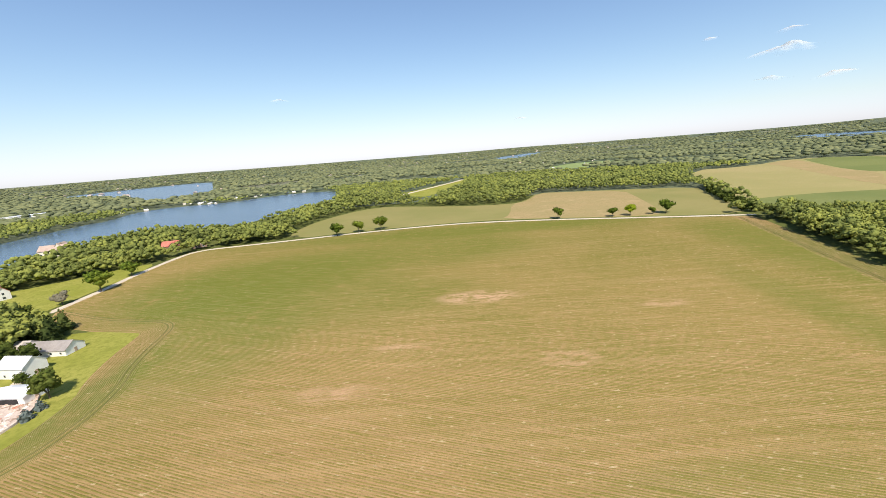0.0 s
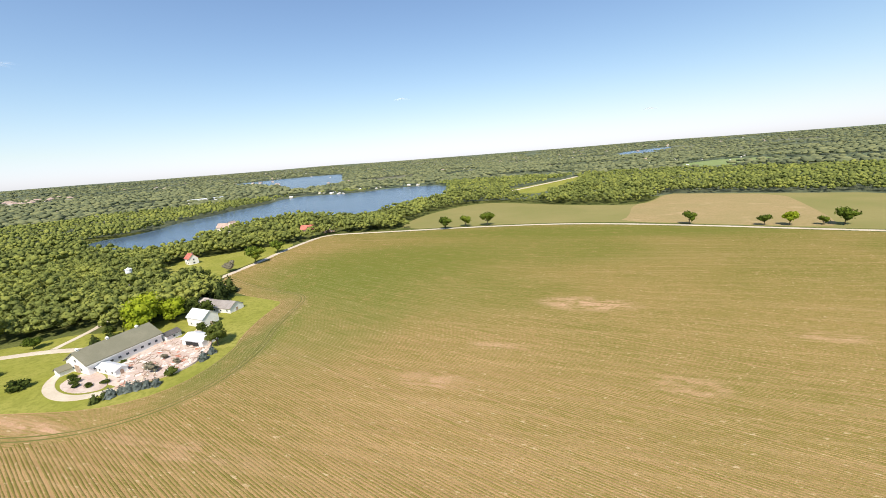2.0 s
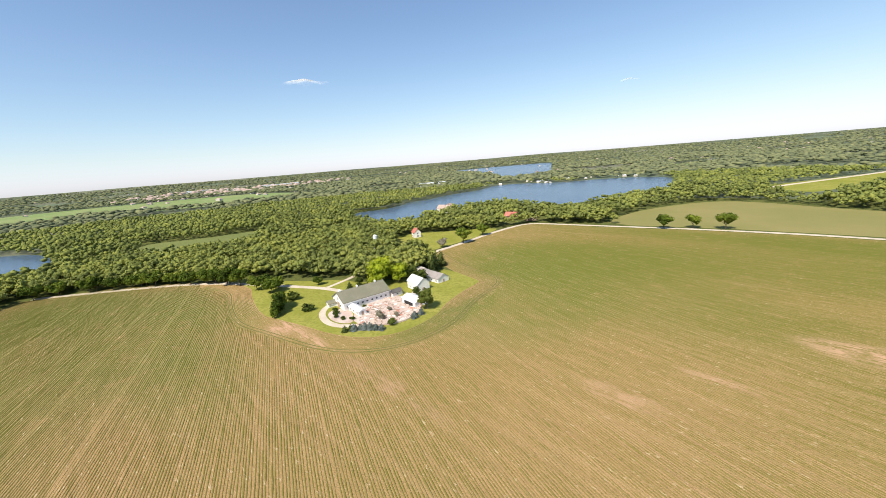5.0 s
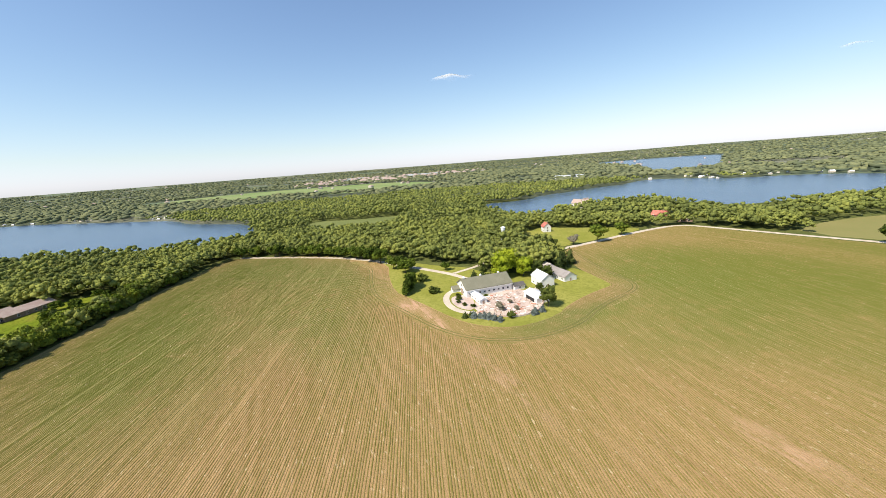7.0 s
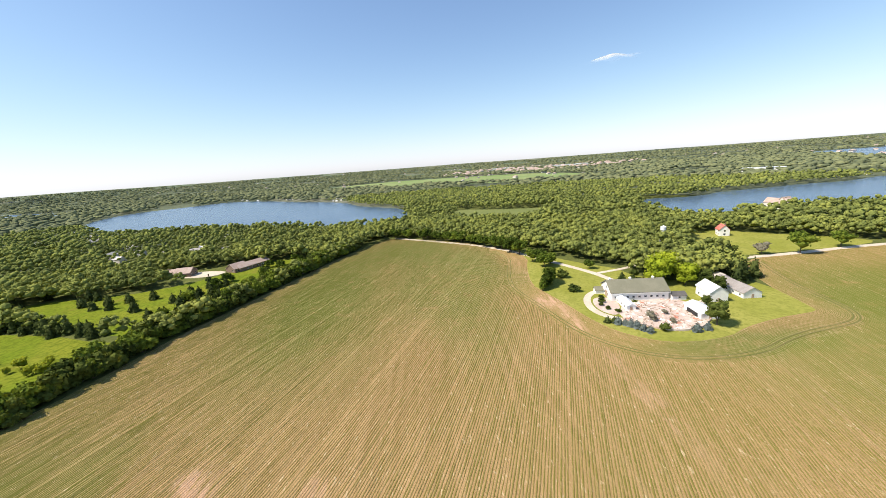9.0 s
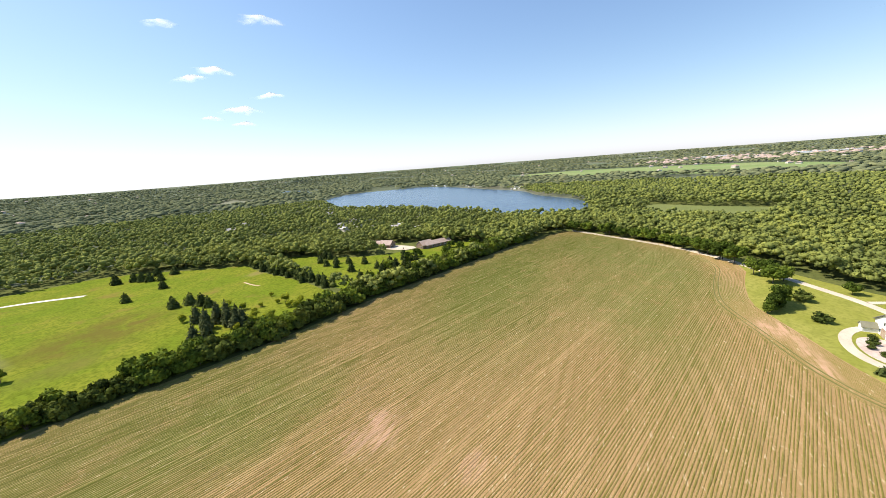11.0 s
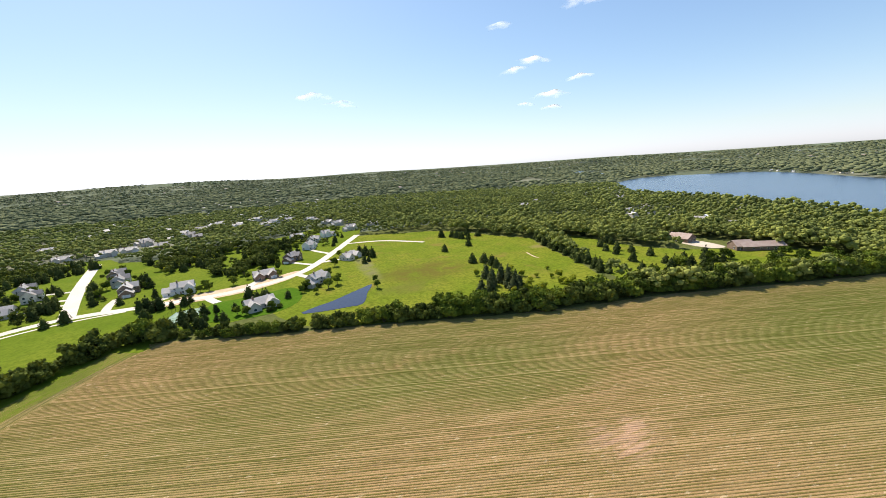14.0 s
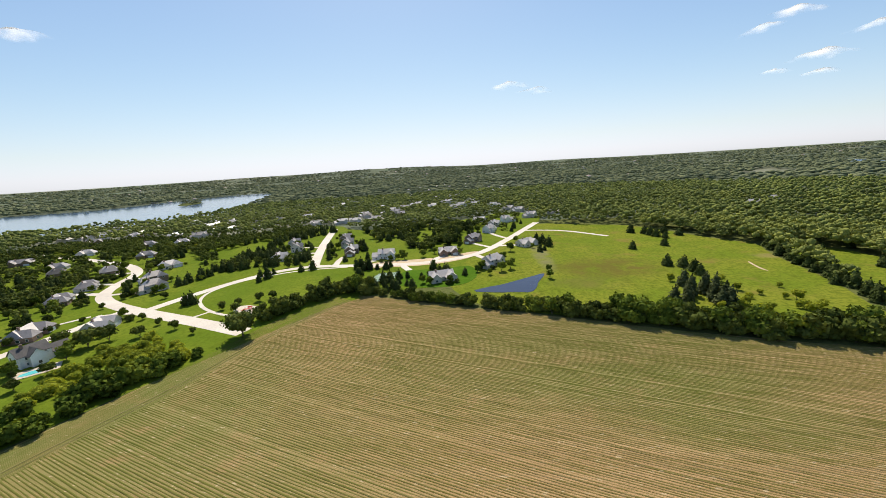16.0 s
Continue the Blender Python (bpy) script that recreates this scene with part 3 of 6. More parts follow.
sheet("meadow_2", MEADOW_WEST, 0.05, M["meadow"], "green meadow dotted with young conifers", 1)
sheet("lawn_3", SUBURB, 0.08, M["garden"], "green lawns between the suburban houses", 1)
sheet("lawn_4", [(60, -232), (48, -214), (14, -212), (0, -232), (6, -262), (22, -256), (40, -252), (52, -254)], 0.14, M["lush"], "dark lush lawn round a new house", 2)
sheet("glade_1", GLADE, 0.1, M["green_field"], "small pale clearing in the woods", 2)
sheet("glade_2", CLEARING, 0.1, M["lawn"], "clearing with a pale track in the woods", 2)
sheet("lake_1", LAKE_A, 0.15, M["water"], "blue lake with wooded shores", 2)
sheet("lake_2", LAKE_B, 0.5, M["water"], "distant blue lake", 2, 120)
sheet("lake_3", LAKE_C, 0.15, M["water"], "broad blue lake beyond the woods", 2)
sheet("lake_4", LAKE_D, 0.5, M["calm"], "long pale blue lake with a small island", 2, 120)
sheet("island", ISLAND, 0.9, M["scrub_floor"], "small wooded island in the long lake", 2)
sheet("lake_5", LAKE_E, 0.6, M["water"], "narrow distant lake", 2, 120)
sheet("lake_6", LAKE_F, 0.8, M["water"], "distant blue lake", 2, 120)
sheet("lake_7", LAKE_G, 0.8, M["water"], "distant pale lake", 2, 120)
sheet("lake_8", LAKE_H, 0.8, M["water"], "distant pale lake", 2, 120)
sheet("pond", POND, 0.16, M["pond"], "dark triangular pond with grassy banks", 1)

ribbon("road_1", [(-221, 178), (-226, 190), (-227, 232), (-232, 270), (-233, 320), (-226, 338), (-205, 343), (-149, 352), (-81, 365), (-13, 372), (39, 371), (119, 353), (188, 331), (268, 309)],
       5.0, 0.13, M["gravel"], "pale gravel farm road along the field")
ribbon("road_2", [(-384, -45), (-348, 2), (-324, 31), (-297, 54), (-272, 68), (-252, 78), (-234, 87), (-218, 95), (-203, 99), (-192, 101)], 5.0, 0.16, M["gravel"], "pale gravel driveway to the barn", 4.0)
ribbon("path_1", [(-190, 96), (-186, 92), (-187, 83), (-180, 75), (-168, 71), (-157, 72), (-149, 79), (-146, 86)], 3.6, 0.20, M["gravel"], "curved pale gravel loop before the barn")
ribbon("path_2", [(-217, 97), (-220, 108), (-223, 118), (-228, 126)], 3.0, 0.26, M["gravel"], "gravel track into the woods")
ribbon("path_3", [(-160, 118), (-166, 134), (-176, 142)], 3.4, 0.26, M["gravel"], "gravel track between the sheds")
ribbon("road_3", [(110, -154), (143, -166), (182, -179), (203, -186), (232, -199), (252, -214), (266, -241), (275, -265), (298, -285), (332, -304), (398, -328), (503, -362)], 9.0, 0.12, M["road"], "pale concrete road through the suburb", 8.0)
ribbon("road_4", [(203, -186), (206, -160), (210, -131), (218, -90), (235, -40)], 7.0, 0.14, M["road"], "pale concrete street past a house with a pool")
ribbon("road_5", [(190, -182), (181, -212), (165, -246), (150, -263), (129, -272), (90, -269), (55, -269), (30, -275), (5, -291), (-9, -313), (-30, -360), (-48, -404), (-64, -442)], 7.5, 0.14, M["road"], "pale concrete street past new houses")
ribbon("road_6", [(130, -272), (146, -318), (162, -368), (186, -455)], 8.5, 0.16, M["road"], "wide pale side street")
ribbon("road_7", [(-41, -393), (-60, -391), (-85, -383), (-115, -347)], 4.5, 0.16, M["road"], "pale stub road into the meadow")
ribbon("path_4", [(100, -266), (130, -262), (150, -252), (168, -236), (175, -215), (170, -200), (158, -187), (141, -177), (130, -174)], 2.2, 0.12, M["road"], "pale footpath round the green")
ribbon("path_5", [(152, -172), (147, -181)], 2.0, 0.11, M["road"], "short pale link path")
ribbon("path_6", [(-75, 700), (-30, 790), (40, 930), (62, 985)], 9.0, 0.3, M["gravel"], "pale track through a distant clearing")
for k, (a, b, w) in enumerate((((183, -181), (213, -176), 3.0), ((216, -176), (234, -146), 2.5), ((252, -214), (276, -216), 5.0), ((262, -236), (282, -238), 4.0), ((280, -270), (300, -264), 4.0),
                               ((262, -252), (240, -240), 4.0), ((246, -212), (228, -216), 4.0), ((92, -270), (84, -284), 6.0), ((112, -271), (116, -300), 5.0), ((146, -318), (170, -320), 4.0),
                               ((142, -306), (168, -298), 4.0), ((58, -268), (50, -252), 5.0), ((36, -273), (30, -292), 5.0), ((4, -292), (-10, -270), 5.0), ((-14, -322), (-34, -322), 5.0),
                               ((-10, -316), (8, -338), 4.0), ((-26, -352), (-10, -384), 4.0), ((205, -166), (192, -160), 3.0), ((152, -342), (176, -346), 4.0))):
    mid = ((a[0] + b[0]) / 2 + 1.5, (a[1] + b[1]) / 2 - 1.0)
    ribbon("driveway_%d" % (k + 1), [a, mid, b], w, 0.175, M["road"], "pale concrete driveway to a house")
sheet("dirt_1", [(96, -262), (60, -262), (34, -266), (10, -280), (-2, -300), (6, -306), (24, -290), (50, -283), (80, -280)], 0.11, M["dirt"], "bare building soil beside the street", 2)
sheet("dirt_2", [(-152, 78), (-168, 88), (-172, 112), (-160, 118), (-146, 117), (-137, 106), (-135, 96), (-139, 86)], 0.20, M["yard"], "pinkish rubble yard before the barn", 1)
sheet("dirt_3", [(-178, 78), (-170, 74), (-160, 74), (-153, 79), (-166, 86), (-176, 86)], 0.19, M["yard"], "stony garden bed inside the gravel loop", 2)
sheet("dirt_4", [(-170, -250), (-168.6, -249.5), (-166.2, -240), (-165, -232), (-166.6, -227), (-166.6, -234), (-168, -242)], 0.09, M["dirt"], "worn pale dirt patch in the meadow", 2)
sheet("court", [(74, -226), (70, -246), (56, -248), (57, -227)], 0.2, M["court"], "grey-green tennis court", 0)

M["track"] = make_grass("wheel_track_green", (0.125, 0.135, 0.036), (0.19, 0.17, 0.065), (0.14, 0.13, 0.045), 0.05)
EAST_EDGE = [(262, 300), (217, 172), (133, -79), (118, -112), (109, -147), (103, -166), (96, -178), (84, -200)]


def offset(pts, off, step=3.6):
    """The smoothed line moved sideways by off, in even steps."""
    p = rounded(pts, 3, closed=False)
    d = np.gradient(p, axis=0)
    d /= np.linalg.norm(d, axis=1)[:, None]
    p = p + np.stack([-d[:, 1], d[:, 0]], 1) * off
    run = np.concatenate([[0], np.cumsum(np.hypot(*np.diff(p, axis=0).T))])
    at = np.linspace(0, run[-1], max(4, int(run[-1] / step)))
    return np.stack([np.interp(at, run, p[:, 0]), np.interp(at, run, p[:, 1])], 1)


HEADLANDS = ((YARD_EDGE + [(-222, 186)], -1), (EAST_EDGE, -1))
k = 0
for line, side in HEADLANDS:
    for off in (11.6, 13.5):
        k += 1
        ribbon("wheel_track_%d" % k, offset(line, off * side, 8), 0.55, 0.15, M["track"], "green wheel track curving along the field's edge")
        ROADS.pop()


# ---- crop rows ----
def make_crop_rows():
    """Plants in rows 0.76 m apart, as low uneven ridges with gaps; rows along the edge on the headlands."""
    rng = np.random.default_rng(5)
    c, s = math.cos(radians(ROW_TURN)), math.sin(radians(ROW_TURN))
    poly = np.array(FIELD, float)
    u, v = poly[:, 0] * c - poly[:, 1] * s, poly[:, 0] * s + poly[:, 1] * c
    verts, tris = [], []
    count = 0
    step = 3.6

    def ridge(p, keep, own, high=1.0):
        nonlocal count
        m = len(p)
        d = np.gradient(p, axis=0)
        d /= np.linalg.norm(d, axis=1)[:, None]
        nrm = np.stack([-d[:, 1], d[:, 0]], 1)
        thin = np.array([noise.noise((q * 0.18, own * 1.7, 0)) for q in range(m)])
        wide = (min(1, 0.4 + 0.6 * high) * rng.uniform(0.16, 0.23, m) * np.clip(1 - thin * 0.7, 0.45, 1.3))[:, None]
        tall = high * rng.uniform(0.16, 0.26, m) * np.clip(1 - thin * 0.6, 0.5, 1.3)
        pts = np.empty((m, 3, 3))
        for k, (dv, h) in enumerate(((-1, 0), (0, 1), (1, 0))):
            pts[:, k, :2], pts[:, k, 2] = p + nrm * wide * dv, 0.055 + h * tall
        base = (count + np.arange(m - 1) * 3)[keep[:-1] & keep[1:]]
        for a, b in ((0, 1), (1, 2)):
            tris.extend([np.stack([base + a, base + 3 + a, base + 3 + b], 1), np.stack([base + a, base + 3 + b, base + b], 1)])
        verts.append(pts.reshape(-1, 3))
        count += m * 3

    paths = [q + w for q in (-126.5, -79, -61, 73.2) for w in (-0.95, 0.95)]   # pairs of wheel tracks between the rows
    edges = [(offset(line, 0, 6), 14.0) for line, side in HEADLANDS]
    for at, row in enumerate(np.arange(v.min() + 3, v.max() - 3, 0.76)):
        row += 0.11 * math.sin(at // 12 * 2.9) + rng.normal(0, 0.055)
        worn = any(abs(row - q) < 0.36 for q in paths)
        cuts = []
        for i in range(len(u)):
            j = (i + 1) % len(u)
            if (v[i] > row) != (v[j] > row):
                cuts.append(u[i] + (row - v[i]) / (v[j] - v[i]) * (u[j] - u[i]))
        cuts.sort()
        for a, b in zip(cuts[::2], cuts[1::2]):
            a, b = a + 1.5, b - 1.5
            if b - a < 8:
                continue
            m = int((b - a) / step) + 2
            uu = np.sort(np.linspace(a, b, m) + rng.uniform(-1, 1, m))
            vv = row + rng.normal(0, 0.03, m)
            p = np.stack([uu * c + vv * s, -uu * s + vv * c], 1)
            keep = np.ones(m, bool)
            for line, dist in edges:
                keep &= ~near_line(line, p[:, 0], p[:, 1], dist)
            ridge(p, keep, row, 0.35 if worn else 1.0)
    for line, side in HEADLANDS:
        for off in list(np.arange(0.8, 11.3, 0.62)) + [12.2, 12.8, 14.1, 14.8, 15.5]:
            p = offset(line, off * side) + rng.normal(0, 0.03, 2)
            ridge(p, inside(FIELD, p[:, 0], p[:, 1]), off, 0.55)
    tagged(tri_mesh("crop_rows", np.concatenate(verts), np.concatenate(tris), M["crop"]), "rows of young green crop plants on tan soil", "crop rows", kind="stuff")


make_crop_rows()


# ---- trees ----
def ico():
    bm = bmesh.new()
    bmesh.ops.create_icosphere(bm, subdivisions=1, radius=1)
    v = np.array([p.co[:] for p in bm.verts])
    t = np.array([[p.index for p in fc.verts] for fc in bm.faces])
    bm.free()
    return v, t


ICO_V, ICO_T = ico()


def sprays(rng, centres, radii, per, size, flat=0.8):
    """Leaf sprays: small bent quads set round each centre, facing outwards unevenly."""
    verts, tris, base = [], [], 0
    for c, r in zip(centres, radii):
        d = rng.normal(size=(per, 3))
        d[:, 2] = np.abs(d[:, 2]) * 1.1 - 0.35
        d /= np.linalg.norm(d, axis=1)[:, None]
        at = c + d * r * rng.uniform(0.72, 1.12, (per, 1)) * np.array([1, 1, flat])
        nrm = d + rng.normal(0, 0.45, (per, 3))
        nrm /= np.linalg.norm(nrm, axis=1)[:, None]
        t1 = np.cross(nrm, rng.normal(size=(per, 3)))
        t1 /= np.linalg.norm(t1, axis=1)[:, None]
        t2 = np.cross(nrm, t1)
        s = size * rng.uniform(0.6, 1.25, (per, 1))
        q = np.stack([at - t1 * s, at - t2 * s * 0.8 + nrm * s * 0.2, at + t1 * s, at + t2 * s * 0.8 - nrm * s * 0.2], 1)
        verts.append(q.reshape(-1, 3))
        k = base + np.arange(per) * 4
        tris += [np.stack([k, k + 1, k + 2], 1), np.stack([k, k + 2, k + 3], 1)]
        base += per * 4
    return np.concatenate(verts), np.concatenate(tris)


def cores(rng, centres, radii, k=0.82, flat=0.8):
    verts, tris = [], []
    for i, (c, r) in enumerate(zip(centres, radii)):
        w = ICO_V * rng.uniform(0.75, 1.1, (len(ICO_V), 1)) * r * k * np.array([1, 1, flat])
        verts.append(w + c)
        tris.append(ICO_T + i * len(ICO_V))
    return np.concatenate(verts), np.concatenate(tris)


def join(*pieces):
    verts, tris, base = [], [], 0
    for v, t in pieces:
        verts.append(v)
        tris.append(t + base)
        base += len(v)
    return np.concatenate(verts), np.concatenate(tris)


def limb(bm, a, b, ra, rb, sides=6):
    """A tapered round limb from a to b."""
    a, b = Vector(a), Vector(b)
    m = Matrix.Translation((a + b) / 2) @ (b - a).to_track_quat("Z", "Y").to_matrix().to_4x4()
    bmesh.ops.create_cone(bm, cap_ends=True, segments=sides, radius1=ra, radius2=rb, depth=(b - a).length, matrix=m)


def broadleaf(name, x, y, height, width, seed, leaf, label, category="tree", lobes=11, per=60, low=0.22, size=0.55):
    """A tree: tapered trunk with limbs under a crown of leaf sprays in lobes."""
    rng = np.random.default_rng(seed)
    root = thing(name, x, y)
    cz = height * (low + 1) / 2
    hz = height * (1 - low) / 2
    centres, radii = [], []
    for i in range(lobes):
        an = i * 2.4 + rng.uniform(-0.4, 0.4)
        up = rng.uniform(-0.6, 0.75)
        out = width / 2 * 0.62 * math.sqrt(max(0.1, 1 - up * up)) * rng.uniform(0.6, 1.1)
        centres.append((math.cos(an) * out, math.sin(an) * out, cz + up * hz * 0.8))
        radii.append(width * rng.uniform(0.19, 0.29))
    centres, radii = np.array(centres + [(0, 0, cz)]), np.array(radii + [width * 0.30])
    v, t = join(sprays(rng, centres, radii, per, size), cores(rng, centres, radii))
    crown = tri_mesh("crown", v, t, leaf)
    crown.parent = root
    bm = bmesh.new()
    limb(bm, (0, 0, -0.3), (0.1, 0.1, height * low * 1.3), height * 0.03, height * 0.02, 8)
    for i in range(5):
        c = centres[i]
        limb(bm, (0.1, 0.1, height * low * 1.1), c * 0.9, height * 0.013, height * 0.005)
    part("trunk", bm, M["bark"], root)
    return tagged(root, label, category)


def conifer_shape(height, width, seed, tiers, per):
    """Crown of a conifer: tiers of drooping sprays, ovoid towards the tip, round a dark core."""
    rng = np.random.default_rng(seed)
    at, nrm, s = [], [], []
    for k in range(tiers):
        f = k / (tiers - 1)
        r = width / 2 * (1 - f) ** 0.42 * min(1, 0.66 + f * 1.7) + 0.15
        z = height * (0.07 + 0.9 * f)
        m = max(6, int(per * (1 - 0.7 * f)))
        an = rng.uniform(0, 2 * np.pi, m)
        rr = r * rng.uniform(0.45, 1.15, m)
        at.append(np.stack([np.cos(an) * rr, np.sin(an) * rr, z - rr * 0.25 + rng.uniform(-0.4, 0.4, m)], 1))
        nrm.append(np.stack([np.cos(an), np.sin(an), rng.uniform(0.3, 1.4, m)], 1))
        s.append(np.full(m, width * 0.12 * (1 - 0.6 * f) + 0.1))
    at, nrm = np.concatenate(at), np.concatenate(nrm)
    s = np.concatenate(s)[:, None] * rng.uniform(0.7, 1.4, (len(at), 1))
    nrm += rng.normal(0, 0.35, nrm.shape)
    nrm /= np.linalg.norm(nrm, axis=1)[:, None]
    t1 = np.cross(nrm, rng.normal(size=nrm.shape))
    t1 /= np.linalg.norm(t1, axis=1)[:, None]
    t2 = np.cross(nrm, t1)
    q = np.stack([at - t1 * s, at - t2 * s, at + t1 * s, at + t2 * s], 1).reshape(-1, 3)
    k = np.arange(len(at)) * 4
    leaves = q, np.concatenate([np.stack([k, k + 1, k + 2], 1), np.stack([k, k + 2, k + 3], 1)])
    bm = bmesh.new()
    bmesh.ops.create_cone(bm, cap_ends=True, segments=9, radius1=width * 0.40, radius2=width * 0.15, depth=height * 0.72, matrix=Matrix.Translation((0, 0, height * 0.44)))
    bmesh.ops.triangulate(bm, faces=bm.faces[:])
    core = np.array([p.co[:] for p in bm.verts]), np.array([[p.index for p in fc.verts] for fc in bm.faces])
    bm.free()
    return join(leaves, core)


def conifer(name, x, y, height, width, seed, leaf, label, category="conifer tree", tiers=9, per=26):
    """A conifer: its crown on a short tapered trunk."""
    root = thing(name, x, y)
    v, t = conifer_shape(height, width, seed, tiers, per)
    crown = tri_mesh("crown", v, t, leaf)
    crown.parent = root
    bm = bmesh.new()
    limb(bm, (0, 0, -0.3), (0, 0, height * 0.3), height * 0.025, height * 0.015, 7)
    part("trunk", bm, M["bark"], root)
    return tagged(root, label, category)


def placed(x, y, scale=1.0, turn=0.0, tall=1.0, z=0.0):
    return Matrix.LocRotScale((x, y, z), Euler((0, 0, turn)), (scale, scale, scale * tall))


def spread(proto, spots, group, rng, lo=0.85, hi=1.2):
    """Copies of a thing at spots of x, y and an optional scale."""
    for k, sp in enumerate(spots):
        sc = sp[2] if len(sp) > 2 else 1.0
        m = placed(sp[0], sp[1], sc * rng.uniform(lo, hi), rng.uniform(0, 6.28), rng.uniform(0.9, 1.12))
        if k == 0:
            first = m
            tagged(proto, group=group)
        else:
            copy_thing(proto, m)
    proto.matrix_basis = first


# ---- woodland ----
def crown_kinds(rng, count, lumps, per, size, under=False):
    """Shapes of woodland crowns of unit width and height: lumps over a rounded body, covered with leaf sprays."""
    kinds = []
    for _ in range(count):
        an = np.arange(lumps) * 2.4 + rng.uniform(0, 6)
        up = (np.arange(lumps) + 0.5) / lumps
        out = 0.34 * np.sqrt(np.clip(1 - up ** 2, 0, 1)) * rng.uniform(0.75, 1.15, lumps) if lumps > 3 else rng.uniform(0.08, 0.26, lumps)
        c = np.stack([np.cos(an) * out, np.sin(an) * out, 0.42 + 0.40 * up + rng.uniform(-0.06, 0.06, lumps)], 1)
        r = rng.uniform(0.13, 0.22, lumps) if lumps > 3 else rng.uniform(0.24, 0.40, lumps)
        core_v, core_t = cores(rng, c, r, 0.88 if per else 0.95, 0.85)
        if not under:
            core_t = core_t[core_v[core_t].mean(1)[:, 2] > np.repeat(c[:, 2] - 0.45 * r, len(ICO_T))]
        pieces = [(core_v, core_t)]
        if per:
            pieces.append(sprays(rng, c, r, per, size, 0.85))
        kinds.append(join(*pieces))
    return kinds


def woodland(name, x, y, wide, tall, kinds, material, label, rng):
    """All the crowns of one stretch of woods, as one mesh."""
    verts, tris, base = [], [], 0
    pick = rng.integers(0, len(kinds), len(x))
    z0 = terrain(x, y)
    for k, (v, t) in enumerate(kinds):
        i = np.nonzero(pick == k)[0]
        if not len(i):
            continue
        an = rng.uniform(0, 6.28, len(i))
        ca, sa = np.cos(an)[:, None], np.sin(an)[:, None]
        w, h = wide[i][:, None], tall[i][:, None]
        px = (v[None, :, 0] * ca - v[None, :, 1] * sa) * w + x[i][:, None]
        py = (v[None, :, 0] * sa + v[None, :, 1] * ca) * w + y[i][:, None]
        pz = v[None, :, 2] * h + z0[i][:, None]
        verts.append(np.stack([px, py, pz], 2).reshape(-1, 3))
        tt = t[None] + (np.arange(len(i)) * len(v))[:, None, None] + base
        tris.append(tt.reshape(-1, 3))
        base += len(i) * len(v)
    ob = tri_mesh(name, np.concatenate(verts), np.concatenate(tris), material)
    ob.data.polygons.foreach_set("use_smooth", np.ones(len(ob.data.polygons), bool))
    return tagged(ob, label, "woodland", kind="stuff")


CLEAR = [FIELD, LAWN, NORTH_FIELD, EAST_FIELD, MEADOW, MEADOW_WEST, SUBURB, HOME_GLADE, CLEARING, GLADE, FAR_FIELD, FAR_NORTH, FAR_NORTH_B,
         LAKE_A, LAKE_B, LAKE_C, LAKE_D, LAKE_E, LAKE_F, LAKE_G, LAKE_H]
# low banks this side of the water and the clearing stay free of trees
CLEAR += [[(x * k, y * k) for x, y in poly] for poly, k in ((LAKE_A, 0.90), (LAKE_B, 0.94), (LAKE_C, 0.92), (CLEARING, 0.93), (CLEARING, 0.87))]
KEEP_OFF = []   # x, y, radius of buildings and yards


def wood_spots(rng, r0, r1, step):
    """Jittered places for trees in a ring round the farm, off all open land."""
    g = np.arange(-r1, r1, step)
    x, y = [q.ravel() for q in np.meshgrid(g, g)]
    x = x + rng.uniform(-0.42, 0.42, len(x)) * step
    y = y + rng.uniform(-0.42, 0.42, len(y)) * step
    r = np.hypot(x, y)
    az = np.degrees(np.arctan2(-x, y)) % 360
    ok = (r >= r0) & (r < r1) & ((az < 244) | (az > 304))
    x, y = x[ok], y[ok]
    for poly in CLEAR:
        keep = ~inside(rounded(poly, 1), x, y)
        x, y = x[keep], y[keep]
    edge = np.zeros(len(x), bool)
    for p, half in ROADS:
        edge |= near_line(p, x, y, half + 3.0)
    for cx, cy, rad in KEEP_OFF:
        edge |= np.hypot(x - cx, y - cy) < rad
    for poly in CLEAR[:5]:
        p = np.array(poly + poly[:1], float)
        edge |= near_line(p, x, y, 3.0)
    return x[~edge], y[~edge]


LOW_WOODS = [(40, -440), (230, -470), (420, -470), (620, -430), (640, -560), (380, -760), (300, -1300), (60, -1400), (-140, -1100), (-110, -520)]   # gardens and young trees round the far houses


